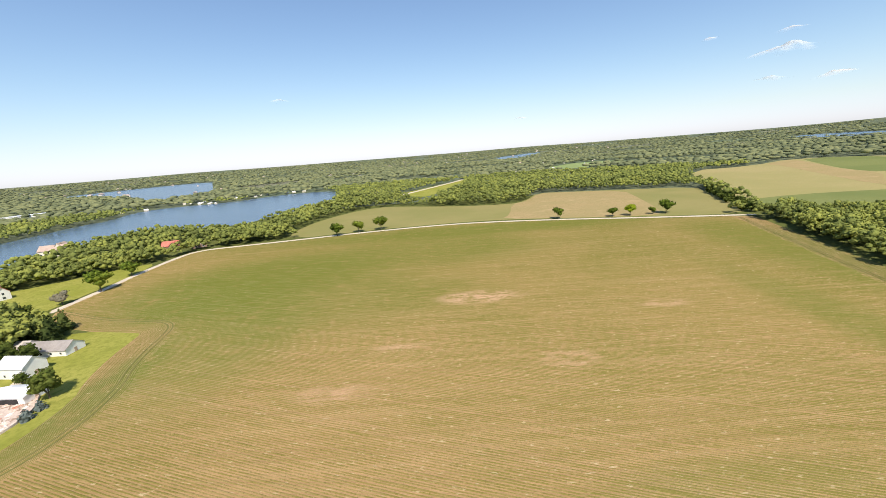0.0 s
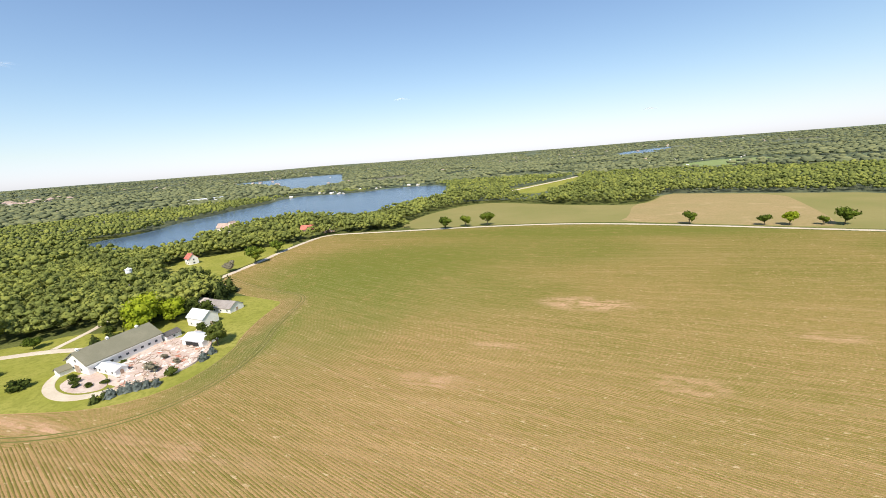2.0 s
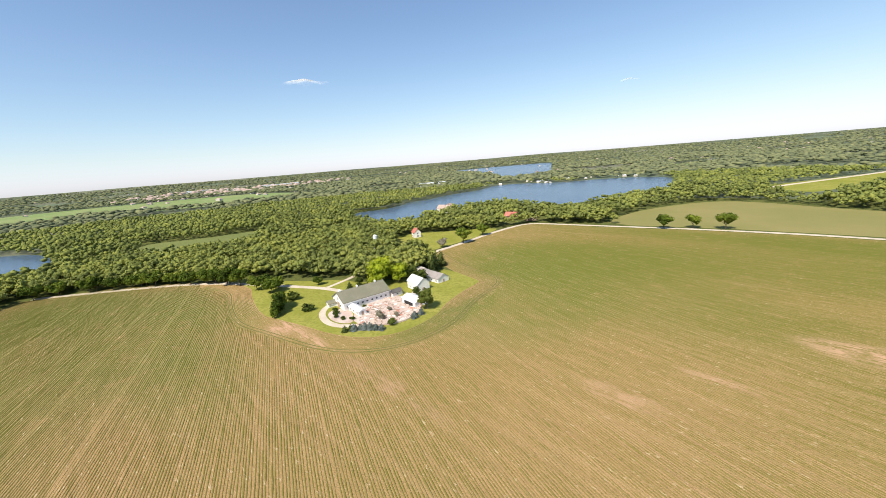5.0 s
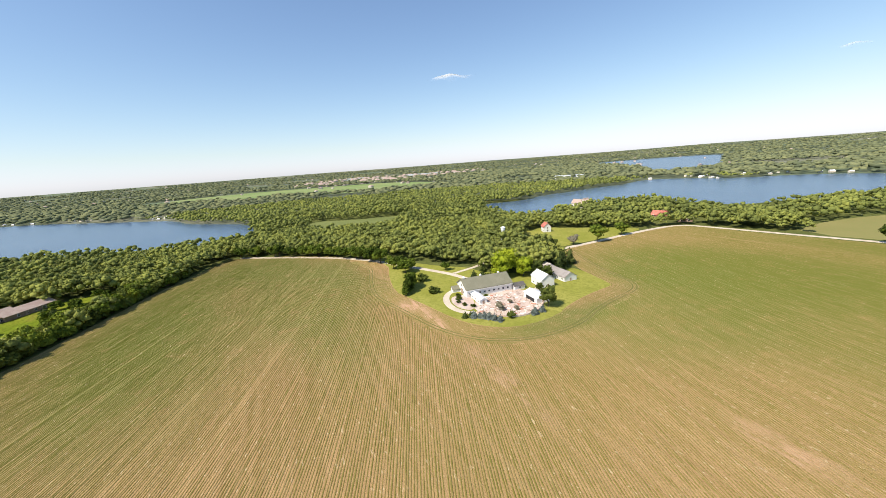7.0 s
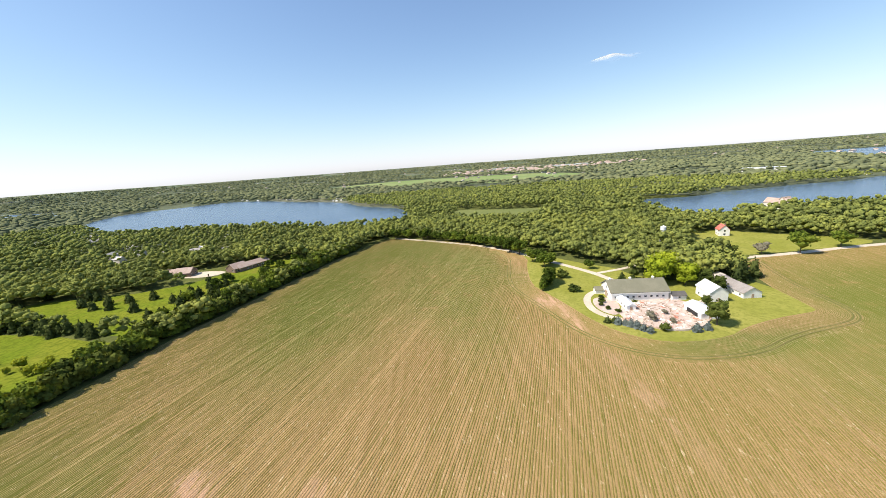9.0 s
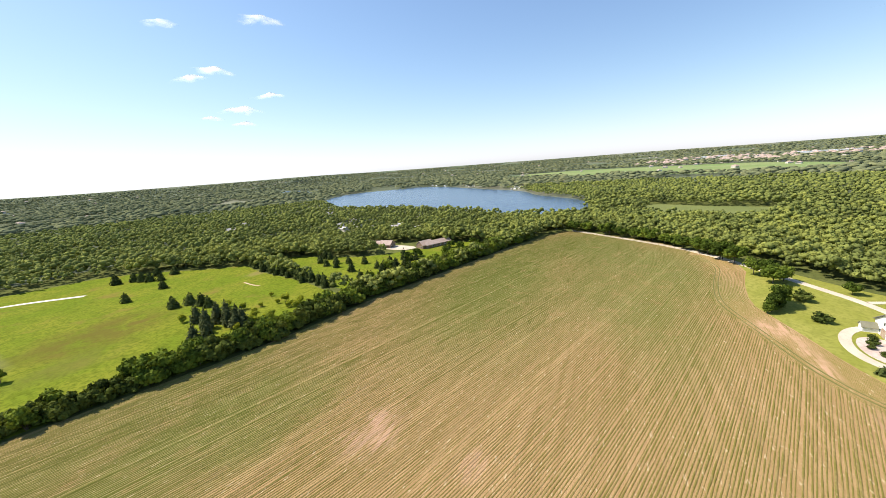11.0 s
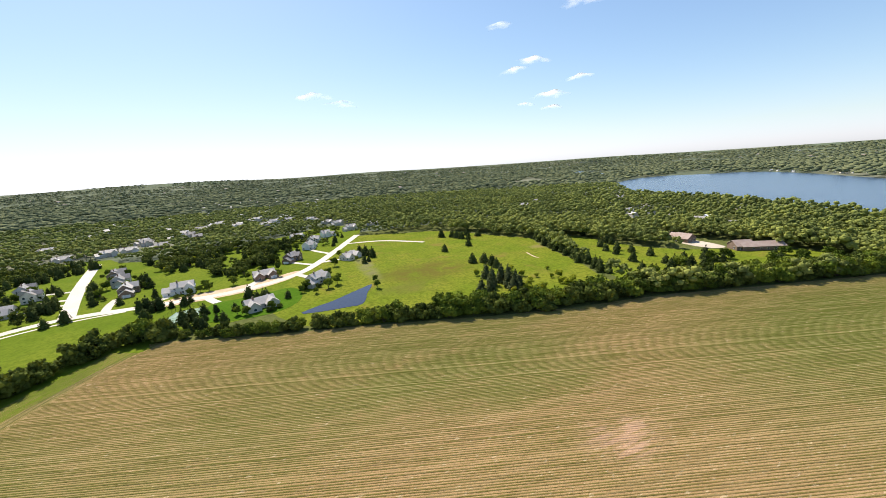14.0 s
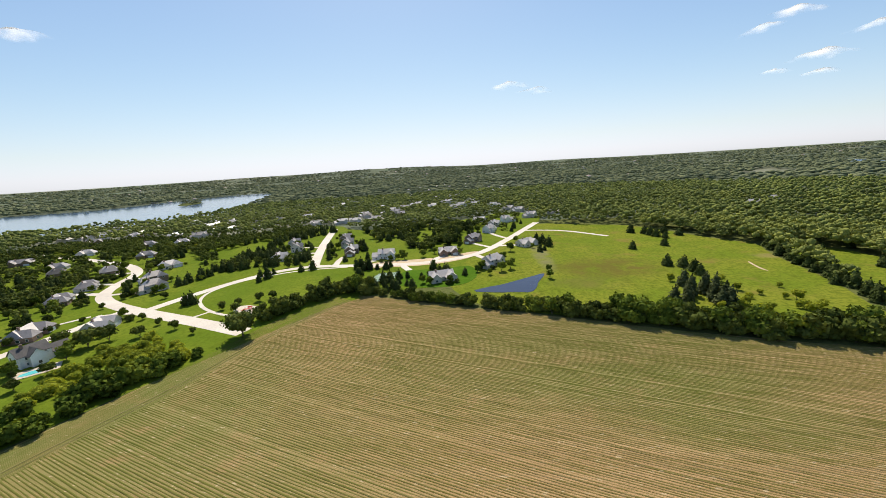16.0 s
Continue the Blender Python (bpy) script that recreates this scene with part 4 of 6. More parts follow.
def make_woods():
    rng = np.random.default_rng(11)
    near = crown_kinds(rng, 12, 8, 17, 0.052)
    mid = crown_kinds(rng, 12, 5, 3, 0.070)
    back = crown_kinds(rng, 10, 4, 0, 0)
    far = crown_kinds(rng, 6, 1, 0, 0)

    def stand(r0, r1, step, w0, w1, h0, h1, kinds, material, label, keep=None):
        x, y = wood_spots(rng, r0, r1, step)
        if keep:
            scale, level, least = keep
            ok = np.array([noise.noise((p * scale, q * scale, level)) for p, q in zip(x, y)]) > least
            x, y = x[ok], y[ok]
        age = np.array([noise.noise((p * 0.011, q * 0.011, 7)) for p, q in zip(x, y)]) * 0.5 + rng.uniform(-0.5, 0.5, len(x))
        size = np.clip(0.5 + age, 0, 1)
        low = np.where(inside(LOW_WOODS, x, y), 0.82, 1.0)
        woodland("woodland", x, y, (w0 + (w1 - w0) * size) * np.where(low < 1, 1.08, 1.0), (h0 + (h1 - h0) * size) * low, kinds, material, label, rng)

    stand(60, 430, 7.6, 9.5, 16.5, 9.0, 15.0, near, M["wood_near"], "dense green broadleaf wood round the fields")
    stand(430, 700, 9.6, 9.5, 17.0, 8.5, 16.5, mid, M["wood_near"], "dense green broadleaf woods beyond the farm")
    stand(700, 1000, 11.5, 12, 19.0, 8.5, 16.5, back, M["wood_near"], "green broadleaf woods toward the lakes")
    x, y = np.array(scatter(ISLAND, 30, rng, True)).T
    woodland("island_trees", x, y, rng.uniform(15, 24, 30), rng.uniform(10, 15, 30), mid, M["wood_hazed"], "dark round trees on the small island", rng)
    stand(1000, 2300, 18.0, 20, 34, 9, 17, far, M["wood_hazed"], "distant woods and tree belts", (0.004, 0, -0.28))
    stand(2300, 4600, 36.0, 30, 54, 8, 15, far, M["wood_hazed"], "woods near the horizon with leaf colour tinted for haze", (0.003, 4, -0.30))


# ---- places ----
def along(pts, step, rng, wander):
    """Uneven places along a line."""
    p = np.array(pts, float)
    out = []
    for a, b in zip(p, p[1:]):
        m = max(1, int(np.hypot(*(b - a)) / step))
        for i in range(m):
            out.append(tuple(a + (b - a) * (i + rng.uniform(0, 1)) / m + rng.normal(0, wander, 2)))
    return out


# sunny lawns that stay open between the gardens
OPEN_LAWNS = [[(x * k, y * k) for x, y in poly] for poly in (
    [(239, -305), (258, -345), (247, -380), (208, -394), (192, -436), (180, -430), (186, -390), (200, -350), (217, -321)],
    [(288, -313), (272, -324), (240, -292), (192, -240), (181, -190), (190, -211), (225, -236), (252, -275)],
    [(119, -362), (92, -362), (74, -362), (58, -304), (66, -298), (100, -324)],
    [(80, -412), (63, -428), (45, -390), (54, -378)],
    [(82, -502), (45, -486), (32, -500), (60, -524)]) for k in (1.0, 0.93)]


def scatter(poly, count, rng, anywhere=False):
    poly = np.array(poly, float)
    out = []
    lo, hi = poly.min(0), poly.max(0)
    while len(out) < count:
        p = rng.uniform(lo, hi)
        x, y = p[:1], p[1:]
        if anywhere and inside(poly, x, y)[0]:
            out.append((float(p[0]), float(p[1])))
            continue
        if not inside(poly, x, y)[0] or any(np.hypot(p[0] - c[0], p[1] - c[1]) < min(c[2], 13) for c in KEEP_OFF) or any(near_line(r, x, y, h + 2.5)[0] for r, h in ROADS):
            continue
        if any(inside(q, x, y)[0] for q in (FIELD, LAKE_A, LAKE_B, LAKE_C, LAKE_D, *OPEN_LAWNS)):
            continue
        out.append((float(p[0]), float(p[1])))
    return out


# ---- buildings ----
def gable_walls(bm, cx, cy, length, width, eave, rise, axis, base=-0.2):
    """A gabled block: walls up to the eaves and the two gable triangles."""
    l, w = length / 2, width / 2
    ring = [(-l, -w, base), (-l, w, base), (-l, w, eave), (-l, 0, eave + rise), (-l, -w, eave)]
    a = [bm.verts.new(turned(p, cx, cy, axis)) for p in ring]
    b = [bm.verts.new(turned((-p[0], p[1], p[2]), cx, cy, axis)) for p in ring]
    bm.faces.new(a)
    bm.faces.new(b[::-1])
    for i in range(5):
        j = (i + 1) % 5
        bm.faces.new((a[i], b[i], b[j], a[j]))
    bmesh.ops.recalc_face_normals(bm, faces=bm.faces[:])


def turned(p, cx, cy, axis):
    x, y, z = p
    return (cx + x, cy + y, z) if axis == 0 else (cx - y, cy + x, z)


def gable_roof(bm, cx, cy, length, width, eave, rise, axis, over=0.45, thick=0.22, hip=0.0):
    """Two thick slopes with overhang; hip pulls the ridge ends in."""
    l, w = length / 2 + over, width / 2 + over
    drop = rise * over / (width / 2)
    for side in (-1, 1):
        top = [(-l + hip, 0, eave + rise + 0.06), (l - hip, 0, eave + rise + 0.06), (l, side * w, eave - drop + 0.06), (-l, side * w, eave - drop + 0.06)]
        a = [bm.verts.new(turned(p, cx, cy, axis)) for p in top]
        b = [bm.verts.new(turned((p[0], p[1], p[2] + thick), cx, cy, axis)) for p in top]
        bm.faces.new(a)
        bm.faces.new(b)
        for i in range(4):
            bm.faces.new((a[i], a[(i + 1) % 4], b[(i + 1) % 4], b[i]))
    if hip:
        for side in (-1, 1):
            tri = [(side * (l - hip), 0, eave + rise + 0.06), (side * l, -w, eave - drop + 0.06), (side * l, w, eave - drop + 0.06)]
            a = [bm.verts.new(turned(p, cx, cy, axis)) for p in tri]
            b = [bm.verts.new(turned((p[0], p[1], p[2] + thick), cx, cy, axis)) for p in tri]
            bm.faces.new(a)
            bm.faces.new(b)
            for i in range(3):
                bm.faces.new((a[i], a[(i + 1) % 3], b[(i + 1) % 3], b[i]))
    bmesh.ops.recalc_face_normals(bm, faces=bm.faces[:])


def window(root, x, y, z, w, h, face):
    """A window on a wall: a frame with a pane set in it. face: degrees about z of its outward way."""
    fr = part("window", box(bmesh.new(), 0, 0, 0, 0.10, w + 0.24, h + 0.24), M["white"], root)
    fr.matrix_basis = pose(x, y, z - 0.12, 0, 0, face)
    part("pane", box(bmesh.new(), 0.035, 0, 0.12, 0.08, w, h), M["glass"], fr)


def wing_windows(root, cx, cy, length, width, eave, axis, rng, storeys):
    """Windows along the four sides of a wing."""
    for sx, sy in ((0, 1), (0, -1), (1, 0), (-1, 0)):
        run = length if sx == 0 else width
        off = width / 2 if sx == 0 else length / 2
        count = max(1, int(run / 4.2))
        for s in range(storeys):
            for i in range(count):
                if rng.random() < 0.15:
                    continue
                u = (i + 0.5) / count * run - run / 2
                p = (u, sy * (off + 0.02), 0) if sx == 0 else (sx * (off + 0.02), u, 0)
                q = turned(p, cx, cy, axis)
                face = (90 * sy if sx == 0 else (0 if sx > 0 else 180)) + (90 if axis else 0)
                window(root, q[0], q[1], 0.9 + s * 2.7, rng.uniform(1.0, 1.7), 1.35, face)


def house(x, y, turn, wings, wall, roof, label, seed=0, storeys=1, hip=0.0, chimney=True, category="house", group="", windows=True, garage=True):
    """A house of gabled or hipped wings (cx, cy, length, width, eave, rise, axis), each with walls, roof and windows."""
    rng = np.random.default_rng(seed)
    root = thing("house", x, y, turn)
    for k, (cx, cy, l, w, eave, rise, axis) in enumerate(wings):
        bm = bmesh.new()
        h = hip * w / 2
        if hip:
            box(bm, cx, cy, -0.2, *((l, w) if axis == 0 else (w, l)), eave + 0.2)
        else:
            gable_walls(bm, cx, cy, l, w, eave, rise, axis)
        part("wall", bm, wall, root)
        bm = bmesh.new()
        gable_roof(bm, cx, cy, l, w, eave, rise, axis, hip=h)
        part("roof", bm, roof, root)
        if windows:
            wing_windows(root, cx, cy, l, w, eave, axis, rng, storeys if eave > 4.5 else 1)
    if chimney:
        cx, cy, l, w, eave, rise, axis = wings[0]
        bm = box(bmesh.new(), cx + l * 0.22, cy + 0.8, eave, 1.0, 0.8, rise + 1.2)
        box(bm, cx + l * 0.22, cy + 0.8, eave + rise + 1.2, 1.2, 1.0, 0.18)
        part("chimney", bm, M["brick"], root)
    if garage and len(wings) > 1:
        cx, cy, l, w, eave, rise, axis = wings[-1]
        q = turned((l / 2 + 0.05, 0, 0), cx, cy, axis)
        d = part("garage_door", box(bmesh.new(), 0, 0, 0.05, 0.14, min(5.0, w * 0.7), 2.2), M["white"], root)
        d.matrix_basis = pose(q[0], q[1], 0, 0, 0, 90 if axis else 0)
    cx, cy, l, w, eave, rise, axis = wings[0]
    q = turned((l * 0.1, w / 2 + 0.06, 0), cx, cy, axis)
    d = part("door", box(bmesh.new(), 0, 0, 0.1, 1.0, 0.12, 2.05), M["timber"], root)
    d.matrix_basis = pose(q[0], q[1], 0, 0, 0, 90 if axis else 0)
    return tagged(root, label, category, group)


KEEP_OFF += [(8, -200, 24), (30, -202, 24), (52, -208, 20), (62, 368, 18), (88, 364, 16), (36, 372, 10), (-177, 99, 22), (-164, 127, 12), (-175, 148, 18), (-151, 114, 12), (-291, 231, 12), (-283, 225, 9), (-263, 353, 13), (-254, 341, 11), (-247, 331, 10), (-238, 355, 9), (-382, 360, 13), (-366, 345, 10), (-230, 366, 8), (-273, 171, 3)]


# ---- the farm ----
def barn():
    root = thing("barn", -177.3, 98.2, 84)
    bm = bmesh.new()
    gable_walls(bm, 0, 0, 27, 15, 4.5, 4.1, 0)
    part("wall", bm, M["white"], root, "white boarded wall")
    bm = bmesh.new()
    gable_roof(bm, 0, 0, 27, 15, 4.5, 4.1, 0, 0.6, 0.3)
    part("roof", bm, M["olive_roof"], root, "olive grey shingle roof")
    part("fascia", box(bmesh.new(), 0, -8.16, 3.75, 28.2, 0.1, 0.35), M["white"], root)
    for px in (-12, -2, 9):
        bm = box(bmesh.new(), px, 0, 8.6, 0.9, 0.9, 0.8)
        bmesh.ops.create_cone(bm, cap_ends=True, segments=4, radius1=0.85, radius2=0.05, depth=0.7, matrix=pose(px, 0, 9.7, 0, 0, 45))
        part("cupola", bm, M["white"], root, "small white roof ventilator")
    for i in range(9):
        window(root, -11.4 + i * 2.8, -7.52, 1.6, 1.1, 0.9, -90)
    for w, z in ((-2.6, 1.2), (2.6, 1.2), (0, 4.6)):
        window(root, -13.52, w, z, 1.0, 1.2, 180)
    d = part("barn_door", box(bmesh.new(), 0, 0, 0, 0.14, 3.2, 3.2), M["timber"], root, "wide boarded door")
    d.matrix_basis = pose(-13.56, 0, 0.05)
    return tagged(root, "long white barn with an olive shingle roof", "barn")


def shed(name, x, y, turn, length, width, eave, rise, wall, roof, label, shaded_bay=False, windows=0):
    root = thing(name, x, y, turn)
    bm = bmesh.new()
    gable_walls(bm, 0, 0, length, width, eave, rise, 0)
    part("wall", bm, wall, root)
    bm = bmesh.new()
    gable_roof(bm, 0, 0, length, width, eave, rise, 0, 0.35, 0.16)
    part("roof", bm, roof, root)
    if shaded_bay:
        # the wall behind is closed; a dark panel paints the bay's shade on it
        part("bay_shade_panel", box(bmesh.new(), 0, -width / 2 - 0.02, 0.1, length * 0.62, 0.1, eave - 0.7), M["bay_shade"], root, "dark panel standing in for the shaded open bay")
    for i in range(windows):
        window(root, -length / 2 + (i + 0.5) * length / windows, -width / 2 - 0.02, 1.0, 0.9, 0.9, -90)
    d = part("door", box(bmesh.new(), 0, 0, 0.05, 0.12, 1.1, 2.0), M["timber"], root)
    d.matrix_basis = pose(length / 2 + 0.03, 0, 0)
    return tagged(root, label, "shed")


barn()
shed("shed", -166.5, 130.5, -8, 12, 8, 4.6, 3.0, M["white"], M["white_metal"], "tall white shed with a pale metal roof", windows=2)
shed("shed", -173, 147.6, -3, 22, 8.5, 2.7, 2.6, M["white"], M["grey_roof"], "long low white shed with a grey shingle roof", windows=5)
shed("shed", -187.5, 151, -3, 6.5, 7, 2.5, 2.2, M["white"], M["tan_roof"], "small weathered shed behind the long shed", windows=1)
shed("shed", -149.5, 113.5, -4, 12.5, 7.5, 2.7, 1.5, M["white"], M["white_metal"], "white open-sided machine shed", shaded_bay=True)
shed("shed", -169, 115.2, 85, 6.5, 5, 2.3, 1.3, M["white"], M["dark_roof"], "small dark-roofed lean-to at the barn's end", windows=1)
shed("shed", -184.5, 83.5, 82, 4.5, 4, 2.0, 1.4, M["white"], M["olive_roof"], "little olive-roofed hut at the barn's corner")
shed("shed", -164.5, 87.8, -5, 12, 4.2, 2.3, 0.9, M["white"], M["white_metal"], "low white lean-to against the barn", windows=3)


def rubble():
    """Stones, boards and slabs heaped over the yard."""
    rng = np.random.default_rng(21)
    outline = np.array([(-152, 80), (-166, 90), (-170, 110), (-160, 116), (-147, 116), (-139, 106), (-137, 96), (-141, 88)], float)
    count = 0
    slab = {}
    while count < 285:
        x, y = rng.uniform(-170, -137), rng.uniform(80, 116)
        if not inside(outline, np.array([x]), np.array([y]))[0]:
            continue
        heap = noise.noise((x * 0.16, y * 0.16, 2))
        pick = rng.random() + heap * 0.5
        kind, look_of = ("stone", "stone") if pick < 0.20 else ("limestone_block", "pale_stone") if pick < 0.44 else ("brick_block", "red_brick") if pick < 0.56 else ("board", "old_timber") if pick < 0.86 else ("board", "timber")
        key = (kind, look_of, int(rng.integers(0, 6)))
        if key not in slab:
            bm = bmesh.new()
            if kind == "stone":
                bmesh.ops.create_icosphere(bm, subdivisions=1, radius=0.5)
            else:
                box(bm, 0, 0, -0.12, 1, 0.24 if kind == "board" else 0.7, 0.24)
            for v in bm.verts:
                v.co += Vector(rng.uniform(-0.08, 0.08, 3))
            me = bpy.data.meshes.new(kind)
            bm.to_mesh(me)
            bm.free()
            me.materials.append(M[look_of])
            slab[key] = me
        ob = new(kind, slab[key])
        s = rng.uniform(0.7, 1.9)
        sz = (s, s, s * 0.55) if kind in ("stone", "brick_block") else (s * 1.3, s, 1.0) if kind == "limestone_block" else (rng.uniform(1.5, 3.8), rng.uniform(0.8, 1.6), 1.0)
        ob.matrix_basis = Matrix.LocRotScale((x, y, 0.22), Euler((0, 0, rng.normal(-0.4, 0.5) if kind == "board" else rng.uniform(0, 6.28))), sz)
        if kind == "limestone_block":
            tagged(ob, "white limestone block lying in the yard", "stone block", "blocks in the farm yard")
        elif kind == "brick_block":
            tagged(ob, "chunk of old red brickwork lying in the yard", "brickwork", "brickwork chunks in the farm yard")
        elif kind == "stone":
            tagged(ob, "pale pinkish building stone lying in the yard", "stone", "stones in the farm yard")
        else:
            tagged(ob, "weathered brown timber lying in the yard", "board", "boards in the farm yard")
        count += 1


rubble()


def low_wall(pts):
    """A dry stone wall along the yard's edge."""
    p = rounded(pts, 2, closed=False)
    bm = bmesh.new()
    for a, b in zip(p, p[1:]):
        d = b - a
        box(bm, *((a + b) / 2), 0, float(np.hypot(*d)) + 0.1, 0.6, 0.85, math.degrees(math.atan2(d[1], d[0])))
    tagged(part("stone_wall", bm, M["stone"]), "low pale stone wall along the rubble yard", "wall")


low_wall([(-150, 79), (-141, 85), (-136, 92), (-135, 98), (-137, 106), (-143, 113)])


# ---- single trees by the farm ----
rng = np.random.default_rng(3)
oak = broadleaf("tree", 107, -149, 11.5, 14.5, 1, M["leaf_dark"], "broad dark oak at the end of the street", lobes=14, per=70, low=0.2, size=0.6)
road_tree = broadleaf("tree", 114, 357, 11, 12, 2, M["leaf"], "round-crowned tree beside the farm road", lobes=10, per=60, low=0.25)
spread(road_tree, [(114, 357, 1.0), (212, 344, 1.15), (-103, 357, 1.05), (-84, 368, 1.1), (-62, 372, 1.2), (-226, 232, 1.15), (-233, 266, 1.05), (200, 346, 0.6), (163, 347, 0.75)], "trees along the farm road", rng, 0.95, 1.08)
gold = broadleaf("tree", 179, 346, 11, 11, 4, M["leaf_bright"], "yellow-green tree beside the farm road", lobes=9, per=60)
big_gold = broadleaf("tree", -190, 121, 12.5, 15, 5, M["leaf_bright"], "large yellow-green tree behind the barn", lobes=14, per=80, low=0.1, size=0.6)
spread(big_gold, [(-192, 119, 1.0), (-186, 131, 0.9), (-199, 127, 0.95)], "yellow-green trees behind the barn", rng)
bare = broadleaf("tree", -231, 211, 8.5, 10, 6, M["leaf_grey"], "grey half-bare tree beside the road", lobes=8, per=35, size=0.4)
yard = broadleaf("tree", -138, 112, 11, 9.5, 7, M["leaf_dark"], "dark leafy tree beside the machine shed", lobes=10, per=60, low=0.12)
spread(yard, [(-138, 112, 1.0), (-180, 137, 1.0), (-172, 138, 0.75), (-158, 122, 0.45), (-201, 111, 0.5), (-228, 189, 0.9), (-236, 181, 0.9), (-222, 176, 0.8)],
       "dark trees round the farm", rng)
spread(broadleaf("tree", -201, 61, 9.5, 7.0, 16, M["leaf"], "tall leafy tree in the clump at the lawn's corner", lobes=12, per=60, low=0.05, size=0.45), [(-196, 58, 0.85), (-199, 60, 0.95), (-202, 62, 1.0), (-206, 64, 1.0), (-210, 65, 0.95), (-194, 56, 0.6)], "clump of trees at the lawn's corner", rng, 0.9, 1.1)
spread(broadleaf("tree", -330, 30, 10.5, 11, 14, M["leaf"], "leafy tree between the drive and the field", lobes=12, per=60, low=0.22), along([(-383, -47), (-362, -6), (-341, 19), (-322, 36), (-296, 52), (-268, 66), (-240, 72)], 10.5, rng, 1.2) + [(-344, 16, 0.8), (-331, 29, 0.8), (-309, 48, 0.5), (-300, 52, 0.9), (-288, 58, 0.9), (-263, 72, 0.4), (-244, 76, 0.9), (-252, 72, 0.8), (-228, 96, 0.5)], "trees along the drive", rng)
shrub = broadleaf("shrub", -189, 72, 3.6, 6.5, 8, M["leaf_dark"], "low round shrub on the lawn", "shrub", lobes=7, per=50, low=0.05, size=0.4)
spread(shrub, [(-189, 72, 1.0), (-214, 74, 1.1), (-176, 81, 0.5), (-171, 79, 0.5), (-167, 77, 0.45), (-162, 78, 0.5), (-158, 81, 0.4), (-137, 90, 0.7), (-168, 94, 0.35)], "shrubs round the barn", rng)
spread(broadleaf("shrub", -147, 90, 3.6, 5, 15, M["leaf_grey"], "brown half-dead shrub in the rubble yard", "shrub", lobes=7, per=35, low=0.0, size=0.35), [(-147, 90), (-152, 99, 0.7), (-143, 97, 0.6)], "brown shrubs in the yard", rng)
blue = conifer("spruce", -145, 77, 2.9, 3.2, 9, M["needle_blue"], "small blue spruce along the yard's edge", "spruce")
spread(blue, [(-146, 75), (-144.5, 77.5), (-143, 79), (-141, 80.5), (-138.5, 82), (-136, 83.5), (-134, 101, 1.1), (-135, 106, 1.1)], "blue spruces along the yard", rng)
dark = conifer("spruce", -147, 71, 3.0, 3.0, 10, M["needle"], "small dark spruce on the lawn", "spruce")
spread(dark, [(-148, 71.5, 0.9), (-147.2, 74, 1.0), (-196, 108, 1.6), (-199, 103, 1.5), (-190, 110, 1.6)], "dark spruces round the barn", rng)
pine = conifer("conifer_tree", -181, 160, 11, 6.5, 12, M["needle"], "dark pine beside the long shed")
spread(pine, [(-183, 158), (-187, 163), (-192, 160), (-180, 154, 0.8), (-196, 166), (-201, 160), (-203, 170), (-190, 171), (-210, 168), (-214, 176)], "dark pines behind the long shed", rng)


# ---- hedges ----
HEDGE = [(72, -208), (29, -190), (-26, -174), (-105, -147), (-169, -135), (-248, -109), (-308, -92), (-345, -78)]
EAST_HEDGE = [(76, -209), (89, -204), (98, -187), (106, -172), (111, -166)]
hedge_tree = [broadleaf("hedge_tree", 0, -180, 8.0, 8.2, 30, M["leaf"], "bushy green tree in the field hedge", lobes=12, per=50, low=-0.12),
              broadleaf("hedge_tree", 0, -180, 6.5, 7.5, 31, M["leaf_dark"], "low dark bushy tree in the field hedge", lobes=12, per=45, low=-0.12),
              broadleaf("hedge_tree", 0, -180, 7.0, 7.0, 32, M["leaf_scrub"], "light green young tree in the hedge", lobes=11, per=45, low=-0.1)]
spots = along(HEDGE, 3.1, rng, 1.0) + along([(p, q - 5.5) for p, q in HEDGE[2:]], 4.6, rng, 2.0)
spots = [(p, q, 0.62 if 42 < p < 66 else 1.0 if -60 < p < 45 else 1.45) for p, q in spots]
pick = rng.random(len(spots))
spread(hedge_tree[0], [s for s, k in zip(spots, pick) if k < 0.5], "hedge trees along the field", rng, 0.60, 1.02)
spread(hedge_tree[1], [s for s, k in zip(spots, pick) if k >= 0.5] + [(p, q, 1.3) for p, q in along(EAST_HEDGE, 3.2, rng, 1.8)], "dark hedge trees along the field", rng, 0.70, 1.20)
spread(hedge_tree[2], along([(-150, -150), (-190, -148), (-250, -124), (-300, -106)], 9, rng, 4) + along([(-108, -165), (-135, -172)], 6, rng, 4) + [(-131, -211, 0.8), (-130, -197, 0.8), (-128, -185, 0.8), (-152, -200, 0.6), (-143, -184, 0.7), (-106, -214, 0.7), (-147, -182, 0.8), (-136, -190, 0.6), (-121, -176, 0.9), (-140, -172, 0.8)], "light green young trees behind the hedge", rng, 0.5, 0.95)
east_bush = broadleaf("shrub", 130, -86, 5.5, 7, 33, M["leaf"], "green scrub bush along the field", "shrub", lobes=10, per=45, low=-0.15)
